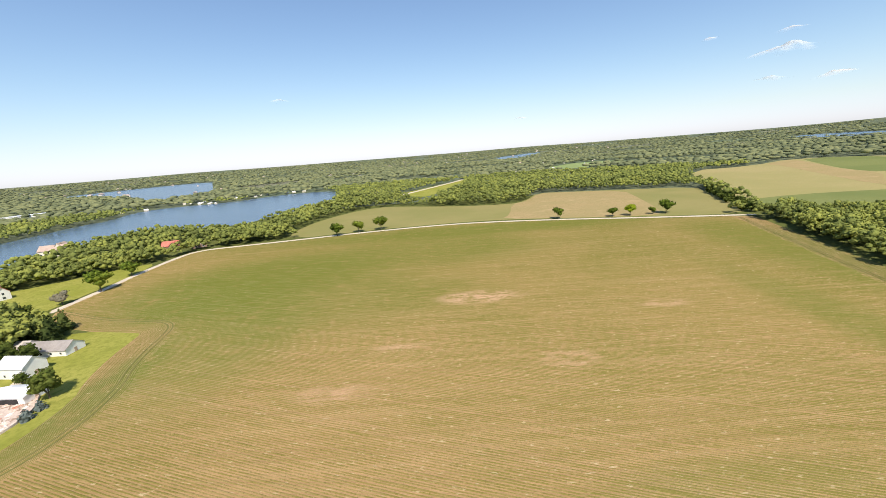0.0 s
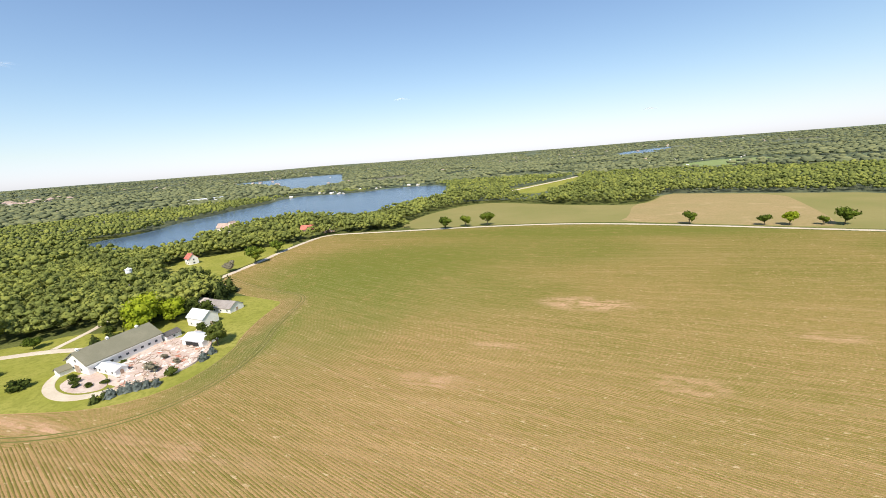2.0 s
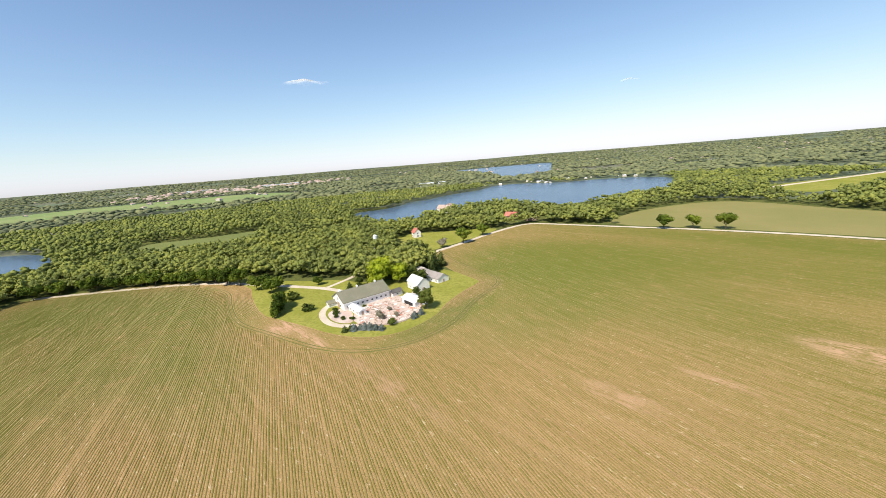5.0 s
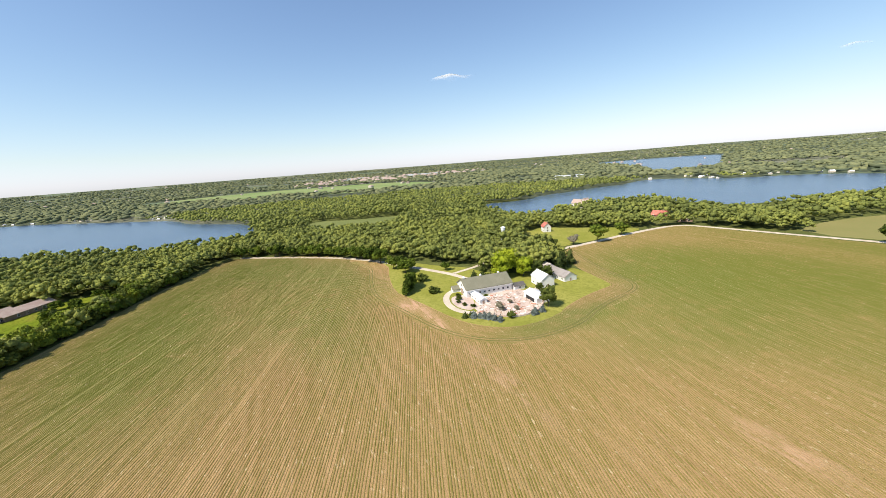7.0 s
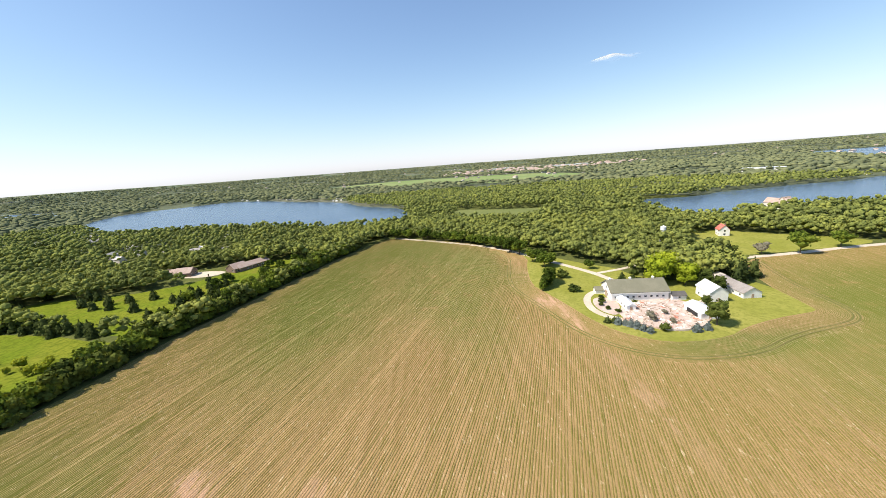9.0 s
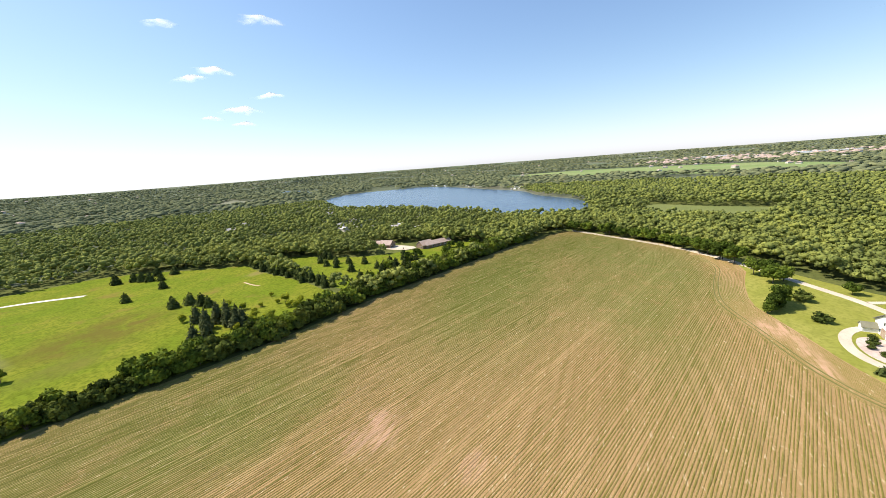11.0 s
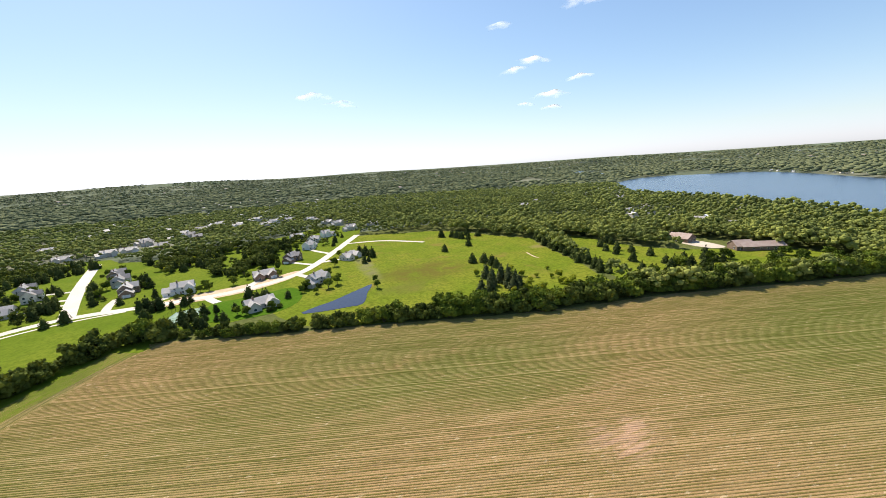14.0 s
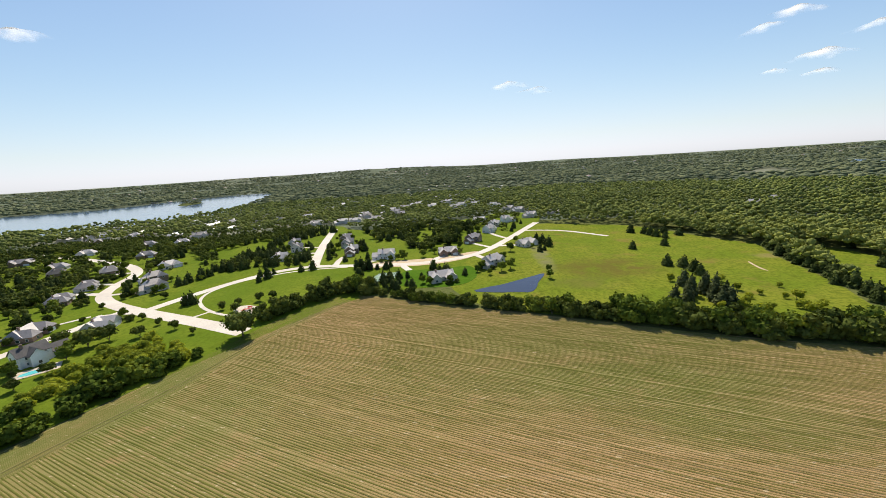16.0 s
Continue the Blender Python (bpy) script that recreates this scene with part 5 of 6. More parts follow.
spread(east_bush, [(131, -86), (136, -80), (129, -95), (126, -105, 1.2), (133, -100, 1.2), (138, -112, 1.1), (119, -116, 0.9), (119, -124, 0.8), (115, -131, 0.7), (145, -92), (142, -72, 1.1), (146, -60, 1.1), (139, -63), (150, -48, 1.1), (153, -36), (158, -24, 1.2), (147, -38), (161, -12), (150, -80, 0.8), (140, -122, 0.9), (131, -116, 1.0), (127, -127, 0.7)] + along([(130, -92), (136, -76), (150, -40), (162, -4)], 4.5, rng, 2.2) + [(p, q, 1.25) for p, q in along([(132, -100), (128, -111), (121, -124)], 3.5, rng, 1.5)],
       "scrub along the east side of the field", rng)
sapling = broadleaf("shrub", 150, -137, 4.5, 6.5, 34, M["leaf_scrub"], "light green scrub thicket", "shrub", lobes=10, per=45, low=-0.15)
spread(sapling, [(150, -134), (144, -130), (140, -138), (156, -131), (136, -131), (146, -124), (153, -124), (160, -118, 0.8), (133, -140, 0.7), (129, -134, 0.8), (152, -115, 0.8), (143, -114)] + scatter([(131, -128), (146, -146), (164, -128), (160, -104), (150, -88), (140, -100)], 44, rng) + scatter([(159, -127), (168, -146), (147, -152), (119, -134), (119, -124), (127, -101)], 38, rng), "light scrub thicket by the street", rng, 0.5, 0.95)
spread(broadleaf("tree", 0, 0, 8.5, 8.5, 35, M["leaf_dark"], "dark hedgerow tree between two fields", lobes=9, per=40, low=0.05), along([(271, 320), (290, 357), (330, 452), (376, 520)], 6.5, rng, 2), "hedgerow trees between the fields", rng)

# ---- meadow conifers ----
spread(conifer("conifer_tree", 0, 0, 7.0, 6.4, 41, M["needle"], "dark rounded conifer standing in the meadow", tiers=10, per=40),
       [(-139, -359), (-152, -338), (-143, -302, 0.9), (-156, -330), (-116, -294, 0.8), (-119, -246), (-127, -242), (-128, -232), (-127, -224), (-150, -345, 1.1), (-148, -352), (-165, -352), (-172, -340)],
       "conifers standing in the meadow", rng)
spread(conifer("conifer_tree", 0, 0, 8.2, 6.2, 42, M["needle"], "dark conifer in the planted belt", per=34),
       along([(-207, -292), (-196, -255), (-188, -218), (-176, -172)], 4.2, rng, 1.6) + [(p, q, 1.5) for p, q in ()] + [(-220, -217), (-218, -205), (-211, -184), (-191, -160), (-194, -153), (-223, -169), (-223, -163), (-208, -145), (-232, -158), (-251, -162), (-245, -151), (-201, -149)] , "conifers in the planted belt", rng, 0.7, 1.15)
spread(conifer("pine_tree", 0, 0, 10.0, 6.0, 45, M["needle_grey"], "tall grey-green pine behind the hedge", "pine tree", tiers=11, per=42),
       [(-109, -206), (-105, -191), (-118, -202), (-111, -182), (-118, -194), (-111, -177), (-93, -182), (-97, -178), (-114, -188), (-101, -186)] + along([(-112, -176), (-116, -192)], 4, rng, 2), "pines behind the hedge", rng, 0.8, 1.15)
spread(conifer("conifer_tree", 0, 0, 7.5, 6.0, 43, M["needle"], "dark conifer in the western meadow", per=34),
       [(x + rng.normal(0, 5), y + rng.normal(0, 5)) for x, y in along([(-180, -150), (-215, -150), (-250, -135), (-285, -118)], 6, rng, 7) + along([(-236, -278), (-232, -235), (-222, -205), (-228, -180)], 8, rng, 5)],
       "conifers in the western meadow", rng, 0.6, 1.15)
spread(broadleaf("tree", 0, 0, 6.5, 6.5, 44, M["leaf"], "young broadleaf tree in the western meadow", lobes=9, per=40, low=0.0), scatter([(-185, -145), (-250, -118), (-305, -100), (-318, -130), (-270, -160), (-200, -165)], 46, rng), "young trees in the western meadow", rng, 0.5, 1.2)


# ---- suburb ----
def wings_a(k=1.0):
    return [(0, 0, 15 * k, 9, 5.4, 3.2, 0), (-4.5 * k, 3.2, 9, 7, 5.0, 3.0, 1), (9 * k, 1.5, 8, 8.5, 3.0, 2.8, 0)]


def wings_b(k=1.0):
    return [(0, 0, 17 * k, 9.5, 3.2, 3.4, 0), (5 * k, 4, 10, 7.5, 3.2, 3.0, 1), (-6 * k, 3, 11, 8, 3.2, 3.1, 1)]


def wings_c(k=1.0):
    return [(0, 0, 12 * k, 9, 5.5, 3.4, 0), (0, 3.5, 8, 6, 5.3, 2.8, 1), (-9.5 * k, 0, 9, 7.5, 3.1, 2.7, 0)]


SUBURB_HOUSES = (
    (76, -291, 5, wings_a(1.0), "white", "tan_roof", "white two-storey house with a pale shingle roof", 2, 0),
    (25, -229, 20, wings_b(1.05), "cream", "tan_roof", "cream house with pale many-gabled roofs on a lush lawn", 1, 0),
    (27, -299, 15, wings_b(1.0), "brick", "tan_roof", "dark brick new house with pale gabled roofs", 1, 0),
    (-8, -260, 50, wings_a(1.0), "siding", "tan_roof", "grey house with many gables above the pond", 2, 0),
    (-38, -322, 40, wings_b(1.0), "cream", "tan_roof", "long pale-roofed house beside the meadow", 1, 0),
    (8, -345, 60, wings_a(1.0), "brick", "grey_roof", "brown house with grey gables", 2, 0),
    (-8, -392, 60, wings_c(1.1), "white", "tan_roof", "white house with a pale roof near the street's end", 2, 0),
    (114, -311, 100, wings_a(1.0), "brick", "tan_roof", "brown brick house with pale gabled roofs", 2, 0),
    (130, -345, 100, wings_a(0.9), "siding", "grey_roof", "grey gabled house on the side street", 2, 0),
    (145, -380, 100, wings_b(0.9), "brick", "grey_roof", "brown gabled house on the side street", 1, 0),
    (174, -331, 105, wings_c(1.0), "cream", "grey_roof", "cream house with a grey gabled roof", 2, 0),
    (190, -356, 105, wings_a(0.9), "siding", "grey_roof", "grey house with steep gables", 2, 0),
    (174, -297, 100, wings_b(0.9), "cream", "tan_roof", "cream house with a pale front gable", 1, 0),
    (187, -127, 75, wings_c(1.0), "white", "dark_roof", "large white two-storey house beside a pool", 2, 0),
    (192, -158, 110, wings_b(0.75), "cream", "tan_roof", "wide house with a tan roof and a rear terrace", 1, 0),
    (222, -150, 112, wings_b(1.1), "brick", "grey_roof", "long brick house with a grey roof", 1, 0.6),
    (265, -197, 125, wings_b(1.0), "brick", "grey_roof", "low house with a grey hipped roof", 1, 0.8),
    (279, -226, 130, wings_b(0.9), "siding", "grey_roof", "low grey house with a hipped roof", 1, 0.8),
    (307, -268, 140, wings_b(0.9), "brick", "grey_roof", "low brown house with a hipped roof", 1, 0.8),
    (354, -266, 140, wings_b(0.9), "brick", "dark_roof", "low dark-roofed house among trees", 1, 0.8),
    (220, -222, 60, wings_a(0.85), "siding", "grey_roof", "grey house with steep hipped roofs", 2, 0.7),
    (239, -243, 60, wings_a(0.85), "brick", "grey_roof", "brown house with steep grey roofs", 2, 0.7),
    (265, -284, 60, wings_b(0.9), "cream", "tan_roof", "house with a tan hipped roof among trees", 1, 0.7),
    (330, -330, 30, wings_b(0.9), "brick", "grey_roof", "low house among garden trees", 1, 0.8),
    (380, -290, 30, wings_b(0.9), "siding", "grey_roof", "low grey house among garden trees", 1, 0.8),
    (420, -350, 30, wings_b(0.9), "cream", "tan_roof", "low tan house among garden trees", 1, 0.8),
    (320, -180, 120, wings_b(0.9), "brick", "grey_roof", "low brick house with a grey roof", 1, 0.8),
    (-64, -488, 20, wings_a(1.0), "cream", "tan_roof", "pale-roofed house near the woods", 2, 0),
    (-30, -458, 20, wings_c(1.0), "white", "tan_roof", "white pale-roofed house near the woods", 2, 0),
    (2, -470, 20, wings_b(1.0), "siding", "tan_roof", "pale-roofed house among trees", 1, 0),
    (194, -505, 30, wings_a(1.15), "siding", "tan_roof", "two-storey gabled grey house with a pale shingle roof among trees", 2, 0),
    (181, -520, 20, wings_b(1.15), "cream", "tan_roof", "low gabled cream house with a pale shingle roof among trees", 1, 0),
    (176, -560, 30, wings_c(1.15), "siding", "grey_roof", "tall gabled grey house with a grey shingle roof among trees", 2, 0),
    (149, -519, 20, wings_a(1.15), "brick", "grey_roof", "two-storey gabled brown brick house with a grey shingle roof among trees", 2, 0),
    (156, -640, 20, wings_b(1.15), "white", "tan_roof", "low gabled white house with a pale shingle roof among trees", 1, 0),
    (138, -598, 40, wings_a(1.15), "siding", "grey_roof", "two-storey gabled grey house with a grey shingle roof among trees", 2, 0),
    (122, -565, 10, wings_c(1.15), "brick", "grey_roof", "tall gabled brown brick house with a grey shingle roof among trees", 2, 0),
    (184, -578, 50, wings_a(1.15), "siding", "tan_roof", "two-storey gabled grey house with a pale shingle roof among trees", 2, 0),
    (139, -672, 10, wings_b(1.15), "brick", "grey_roof", "low gabled brown brick house with a grey shingle roof among trees", 1, 0),
    (119, -712, 20, wings_a(1.15), "cream", "tan_roof", "two-storey gabled cream house with a pale shingle roof among trees", 2, 0),
    (88, -668, 30, wings_b(1.15), "siding", "tan_roof", "low gabled grey house with a pale shingle roof among trees", 1, 0),
    (62, -728, 10, wings_a(1.15), "siding", "tan_roof", "two-storey gabled grey house with a pale shingle roof among trees", 2, 0),
    (34, -662, 20, wings_a(1.15), "white", "tan_roof", "two-storey gabled white house with a pale shingle roof among trees", 2, 0),
    (44, -640, 10, wings_b(1.15), "cream", "tan_roof", "low gabled cream house with a pale shingle roof among trees", 1, 0),
    (10, -664, 20, wings_a(1.15), "cream", "tan_roof", "two-storey gabled cream house with a pale shingle roof among trees", 2, 0),
    (-21, -632, 10, wings_c(1.15), "white", "tan_roof", "tall gabled white house with a pale shingle roof among trees", 2, 0),
    (-42, -586, 20, wings_b(1.15), "siding", "tan_roof", "low gabled grey house with a pale shingle roof among trees", 1, 0),
    (-54, -550, 30, wings_a(1.15), "cream", "tan_roof", "two-storey gabled cream house with a pale shingle roof among trees", 2, 0),
    (-98, -514, 20, wings_b(1.15), "siding", "grey_roof", "low gabled grey house with a grey shingle roof among trees", 1, 0),
    (234, -507, 20, wings_b(1.15), "cream", "tan_roof", "low gabled cream house with a pale shingle roof among trees", 1, 0),
    (590, -546, 30, wings_b(1.15), "siding", "tan_roof", "low gabled grey house with a pale shingle roof among trees", 1, 0),
    (491, -421, 30, wings_b(1.15), "brick", "grey_roof", "low gabled brown brick house with a grey shingle roof among trees", 1, 0),
    (353, -431, 40, wings_a(1.15), "siding", "grey_roof", "two-storey gabled grey house with a grey shingle roof among trees", 2, 0),
    (292, -602, 20, wings_b(1.15), "cream", "tan_roof", "low gabled cream house with a pale shingle roof among trees", 1, 0),
    (448, -312, 30, wings_b(1.15), "brick", "grey_roof", "low gabled brown brick house with a grey shingle roof among trees", 1, 0),
    (386, -390, 30, wings_b(0.9), "brick", "grey_roof", "low house with a grey roof among trees", 1, 0.8),
    (348, -396, 30, wings_b(0.9), "cream", "tan_roof", "low house with a tan roof among trees", 1, 0.8),
    (480, -465, 30, wings_b(0.9), "brick", "tan_roof", "low house toward the lake", 1, 0.8),
    (410, -478, 30, wings_b(0.9), "siding", "tan_roof", "pale house among trees toward the lake", 1, 0),
    (-14, -425, 60, wings_a(0.9), "cream", "tan_roof", "cream house with a pale roof", 2, 0))
for i, (x, y, turn, wings, wall, roof, label, storeys, hip) in enumerate(SUBURB_HOUSES):
    home = house(x, y, turn, wings, M[wall], M[roof], label, 100 + i, storeys, hip, group="suburban houses", windows=y > -440 and x < 330)
    size = 0.80 if y < -500 else 0.86
    home.matrix_basis = home.matrix_basis @ Matrix.Diagonal((size, size, size * 1.05, 1))
    KEEP_OFF.extend(((x, y, 14), (x * 0.96, y * 0.96, 11), (x * 0.93, y * 0.93, 10 if y < -500 else 0)))

house(-291, 231, -20, [(0, 0, 9, 7, 5.2, 3.6, 0)], M["white"], M["red_roof"], "white house with a steep red roof in a glade", 60, 2, garage=False)
house(-263, 353, 10, [(0, 0, 14, 9, 4.6, 4.0, 0), (4, -3, 8, 7, 4.6, 3.4, 1)], M["brick"], M["red_roof"], "red-roofed farm house among trees", 61, 2)
house(-238, 355, 40, [(0, 0, 12, 7, 3.2, 2.6, 0)], M["brick"], M["brown_roof"], "brown-roofed farm building by the road", 62, 1, garage=False)
house(-382, 360, 10, [(0, 0, 24, 10, 8, 4.5, 0), (4, 3, 10, 9, 9, 5, 1)], M["cream"], M["brown_roof"], "tall pinkish house above the lake", 63, 2)


def longhouse(x, y, turn, length, label, seed):
    """A low, long institutional building with a hipped hall at its end."""
    h = house(x, y, turn, [(0, 0, length, 10, 3.0, 2.6, 0), (length * 0.40, -2, 12, 11, 3.2, 3.4, 0)], M["brick"], M["brown_roof"], label, seed, 1, 0.0, chimney=False, category="building", garage=False)
    KEEP_OFF.append((x, y, length * 0.55))
    return h


longhouse(-304, -159, -27, 28, "long low building with a tan roof beyond the meadow", 70)
longhouse(-292, -215, 95, 24, "low pale building beside a car park", 71)
sheet("forecourt", [(-292, -172), (-298, -182), (-300, -205), (-290, -212), (-282, -205), (-280, -180)], 0.2, M["gravel"], "pale paved forecourt of the long building", 2)
KEEP_OFF.append((-290, -190, 24))


# ---- suburb trees ----
rng = np.random.default_rng(8)
THICKETS = [[(60, -300), (100, -330), (120, -400), (150, -440), (60, -450), (0, -440), (20, -380), (24, -330)],
            [(190, -300), (230, -330), (320, -340), (420, -360), (540, -300), (540, -400), (420, -430), (330, -400), (250, -460), (200, -480), (200, -400)],
            [(300, -30), (350, -180), (360, -240), (480, -260), (540, -280), (430, -120)],
            [(-60, -450), (0, -430), (30, -470), (-40, -550)]]
STREET_GARDENS = [(470, -430), (306, -430), (211, -320), (213, -262), (245, -240), (262, -210), (330, -230)]
NEAR_GARDENS = [(232, -160), (300, -130), (400, -190), (520, -300), (540, -400), (420, -400), (330, -325), (290, -300), (256, -240)]
town_tree = broadleaf("garden_tree", 0, 0, 8.5, 8.0, 51, M["leaf_dark"], "dark leafy garden tree in the suburb", lobes=9, per=45, low=0.12)
spread(town_tree, scatter(THICKETS[0], 75, rng), "garden trees in the suburb", rng, 0.7, 1.25)
spots = np.array(scatter(THICKETS[1], 460, rng) + scatter(THICKETS[2], 150, rng) + scatter(THICKETS[3], 30, rng) + scatter(THICKETS[0], 70, rng) + scatter(NEAR_GARDENS, 300, rng) + scatter(STREET_GARDENS, 130, rng)
                 + along([(212, -300), (205, -270), (160, -283)], 5, rng, 4) + along([(-30, -400), (0, -440), (40, -455), (120, -450)], 5, rng, 6))
woodland("garden_trees", spots[:, 0], spots[:, 1], rng.uniform(6, 10.5, len(spots)), rng.uniform(5, 9, len(spots)), crown_kinds(rng, 8, 5, 16, 0.075), M["leaf_dark"], "dark garden trees between far suburban houses", rng)
town_pine = conifer("conifer_tree", 0, 0, 7.6, 5.8, 52, M["needle"], "dark garden conifer in the suburb", per=32)
spread(town_pine, scatter(THICKETS[0], 30, rng)
       + along([(206, -228), (204, -268), (200, -300), (190, -312)], 3.6, rng, 2.5) + along([(195, -262), (203, -296), (202, -320), (186, -328)], 3.2, rng, 3) + along([(216, -393), (194, -402), (177, -444)], 3.6, rng, 4) + along([(212, -314), (200, -266), (159, -282)], 3.6, rng, 3)
       + [(159, -247), (152, -234), (152, -253), (83, -241), (88, -262), (51, -222), (45, -218, 0.8), (41, -214, 0.8), (38, -231), (-50, -338), (-55, -322), (-51, -300), (-47, -296), (-53, -330), (-57, -314)] + along([(168, -186), (171, -194)], 2.5, rng, 2) + along([(155, -242), (148, -248)], 4, rng, 1) + along([(134, -258), (126, -262)], 4, rng, 1)
       + along([(90, -262), (72, -258), (60, -262)], 3.4, rng, 2.5) + along([(38, -248), (12, -240)], 4, rng, 4) + along([(-56, -318), (-52, -344)], 3, rng, 2)
       + along([(66, -214), (52, -210), (60, -230), (48, -234)], 4, rng, 2) + scatter([(150, -275), (100, -285), (60, -300), (90, -345), (150, -340)], 16, rng) + scatter([(210, -200), (330, -180), (360, -300), (280, -310), (230, -250)], 26, rng)
       + scatter([(20, -300), (-30, -380), (-70, -470), (0, -470), (60, -400)], 24, rng), "garden conifers in the suburb", rng, 0.6, 1.15)
cone = [(v / np.array([5.8, 5.8, 7.6]), t) for v, t in (conifer_shape(7.6, 5.8, k, 9, 22) for k in (61, 62, 63, 64))]
spots = np.array(scatter(THICKETS[0], 90, rng) + scatter(THICKETS[1], 130, rng) + scatter(THICKETS[2], 60, rng) + scatter(NEAR_GARDENS, 170, rng) + scatter(STREET_GARDENS, 70, rng) + scatter([(223, -319), (213, -386), (131, -327), (152, -285)], 40, rng) + along([(212, -314), (180, -290), (159, -279)], 3, rng, 4) + along([(300, -200), (290, -205), (330, -240)], 5, rng, 6) + along([(216, -330), (204, -400), (200, -470)], 4, rng, 4))
size = rng.uniform(0.6, 1.15, len(spots))
woodland("conifer_trees", spots[:, 0], spots[:, 1], size * 5.4, size * 7.8, cone, M["needle"], "dark conifers between far suburban houses", rng)
small = broadleaf("street_tree", 0, 0, 4.2, 4.0, 53, M["leaf_dark"], "small round young street tree", lobes=9, per=40, low=0.03, size=0.35)
spread(small, [(179, -171), (163, -164), (149, -158), (135, -153), (137, -190), (128, -196), (122, -200), (133, -181), (142, -183), (196, -204), (208, -232), (222, -188), (238, -178), (232, -168), (250, -180), (262, -176)]
       + along([(214, -168), (222, -120)], 9, rng, 2) + scatter([(210, -190), (300, -180), (330, -260), (280, -280), (240, -220)], 60, rng) + scatter([(215, -140), (240, -40), (330, -60), (340, -180), (260, -180)], 40, rng) + along([(150, -270), (170, -330)], 8, rng, 3), "young street trees in the suburb", rng, 0.75, 1.3)
spread(broadleaf("garden_tree", 0, 0, 6.0, 6.5, 54, M["leaf_scrub"], "sunlit green garden tree", lobes=8, per=45, low=0.1), scatter(THICKETS[0], 22, rng) + scatter(THICKETS[1], 25, rng) + along([(200, -236), (205, -246)], 4, rng, 2) + along([(-100, -160), (-150, -172)], 8, rng, 6), "sunlit garden trees", rng, 0.5, 0.9)
spread(broadleaf("garden_tree", 0, 0, 8, 8.5, 55, M["leaf_dark"], "dark garden tree beside the pool house", lobes=9, per=55, low=0.08), [(168, -118, 0.6), (176, -140), (192, -142), (168, -107, 0.6), (172, -146), (160, -150, 0.7), (240, -160, 0.7)], "garden trees beside the pool house", rng)



# shrubs planted close round the houses
rng = np.random.default_rng(77)
beds = []
for x, y, turn, wings, wall, roof, label, storeys, hip in SUBURB_HOUSES[:25]:
    for q in rng.uniform(0, 6.28, 6):
        p = np.array([x + math.cos(q) * rng.uniform(11, 15), y + math.sin(q) * rng.uniform(11, 15)])
        if not any(near_line(r, p[:1], p[1:], h + 1.5)[0] for r, h in ROADS) and not any(np.hypot(p[0] - c[0], p[1] - c[1]) < 9.5 for c in SUBURB_HOUSES) and not inside(POND, p[:1], p[1:])[0]:
            beds.append((p[0], p[1]))
spread(broadleaf("garden_shrub", 0, 0, 3.2, 4.0, 56, M["leaf_dark"], "dark clipped shrub beside a suburban house", "shrub", lobes=7, per=40, low=0.0, size=0.35), beds[::2], "shrubs round the suburban houses", rng, 0.6, 1.2)
spread(broadleaf("garden_tree", 0, 0, 6.5, 5.5, 57, M["leaf"], "leafy young tree beside a suburban house", lobes=8, per=45, low=0.1), beds[1::2] + [(-6, -236), (-14, -243), (-20, -248), (-44, -240), (-42, -225), (2, -243), (60, -284), (46, -290), (18, -318), (-24, -300)], "young trees beside the suburban houses", rng, 0.6, 1.2)


# ---- small things ----
def play_area():
    pad = sheet("playground_pad", [(134, -190), (120, -186), (116, -178), (126, -175), (136, -181)], 0.22, M["gravel"], "pale sand play area", 1)
    root = thing("climbing_frame", 126, -182, 20)
    root.scale = (0.6, 0.6, 0.6)
    for px in (-3, 0, 3):
        for py in (-1, 1):
            part("post", box(bmesh.new(), px, py, 0.2, 0.18, 0.18, 2.6), M["red_paint"], root)
    part("platform", box(bmesh.new(), 0, 0, 1.3, 6.2, 2.2, 0.15), M["red_paint"], root)
    bm = bmesh.new()
    gable_roof(bm, -1.5, 0, 3, 2.2, 2.8, 0.8, 0, 0.2, 0.1)
    part("roof", bm, M["red_paint"], root)
    bm = bmesh.new()
    limb(bm, (3, 0, 1.4), (6, 0, 0.3), 0.4, 0.4, 6)
    part("slide", bm, M["red_paint"], root)
    tagged(root, "red climbing frame with a slide on a pale pad", "climbing frame")


play_area()
sheet("pool_deck", [(178, -112), (168, -122), (174, -128), (183, -118)], 0.25, M["gravel"], "pale paved terrace round the pool", 0)
sheet("swimming_pool", [(177.5, -114.5), (171, -121.5), (174, -124.5), (180, -117.5)], 0.3, M["pool"], "turquoise swimming pool behind the white house", 1)


def court_fence():
    root = thing("fence", 64.5, -237)
    for (x0, y0), (x1, y1) in (((9.5, 11), (5.5, -9)), ((5.5, -9), (-8.5, -11)), ((-8.5, -11), (-7.5, 10)), ((-7.5, 10), (9.5, 11))):
        for i in range(5):
            part("post", box(bmesh.new(), x0 + (x1 - x0) * i / 5, y0 + (y1 - y0) * i / 5, 0, 0.12, 0.12, 3.0), M["needle"], root)
        ln, tn = math.hypot(x1 - x0, y1 - y0), math.degrees(math.atan2(y1 - y0, x1 - x0))
        for z in (1.5, 2.9):
            part("rail", box(bmesh.new(), (x0 + x1) / 2, (y0 + y1) / 2, z, ln, 0.07, 0.07, tn), M["needle"], root)
    tagged(root, "tall dark fence round the tennis court", "fence")


court_fence()


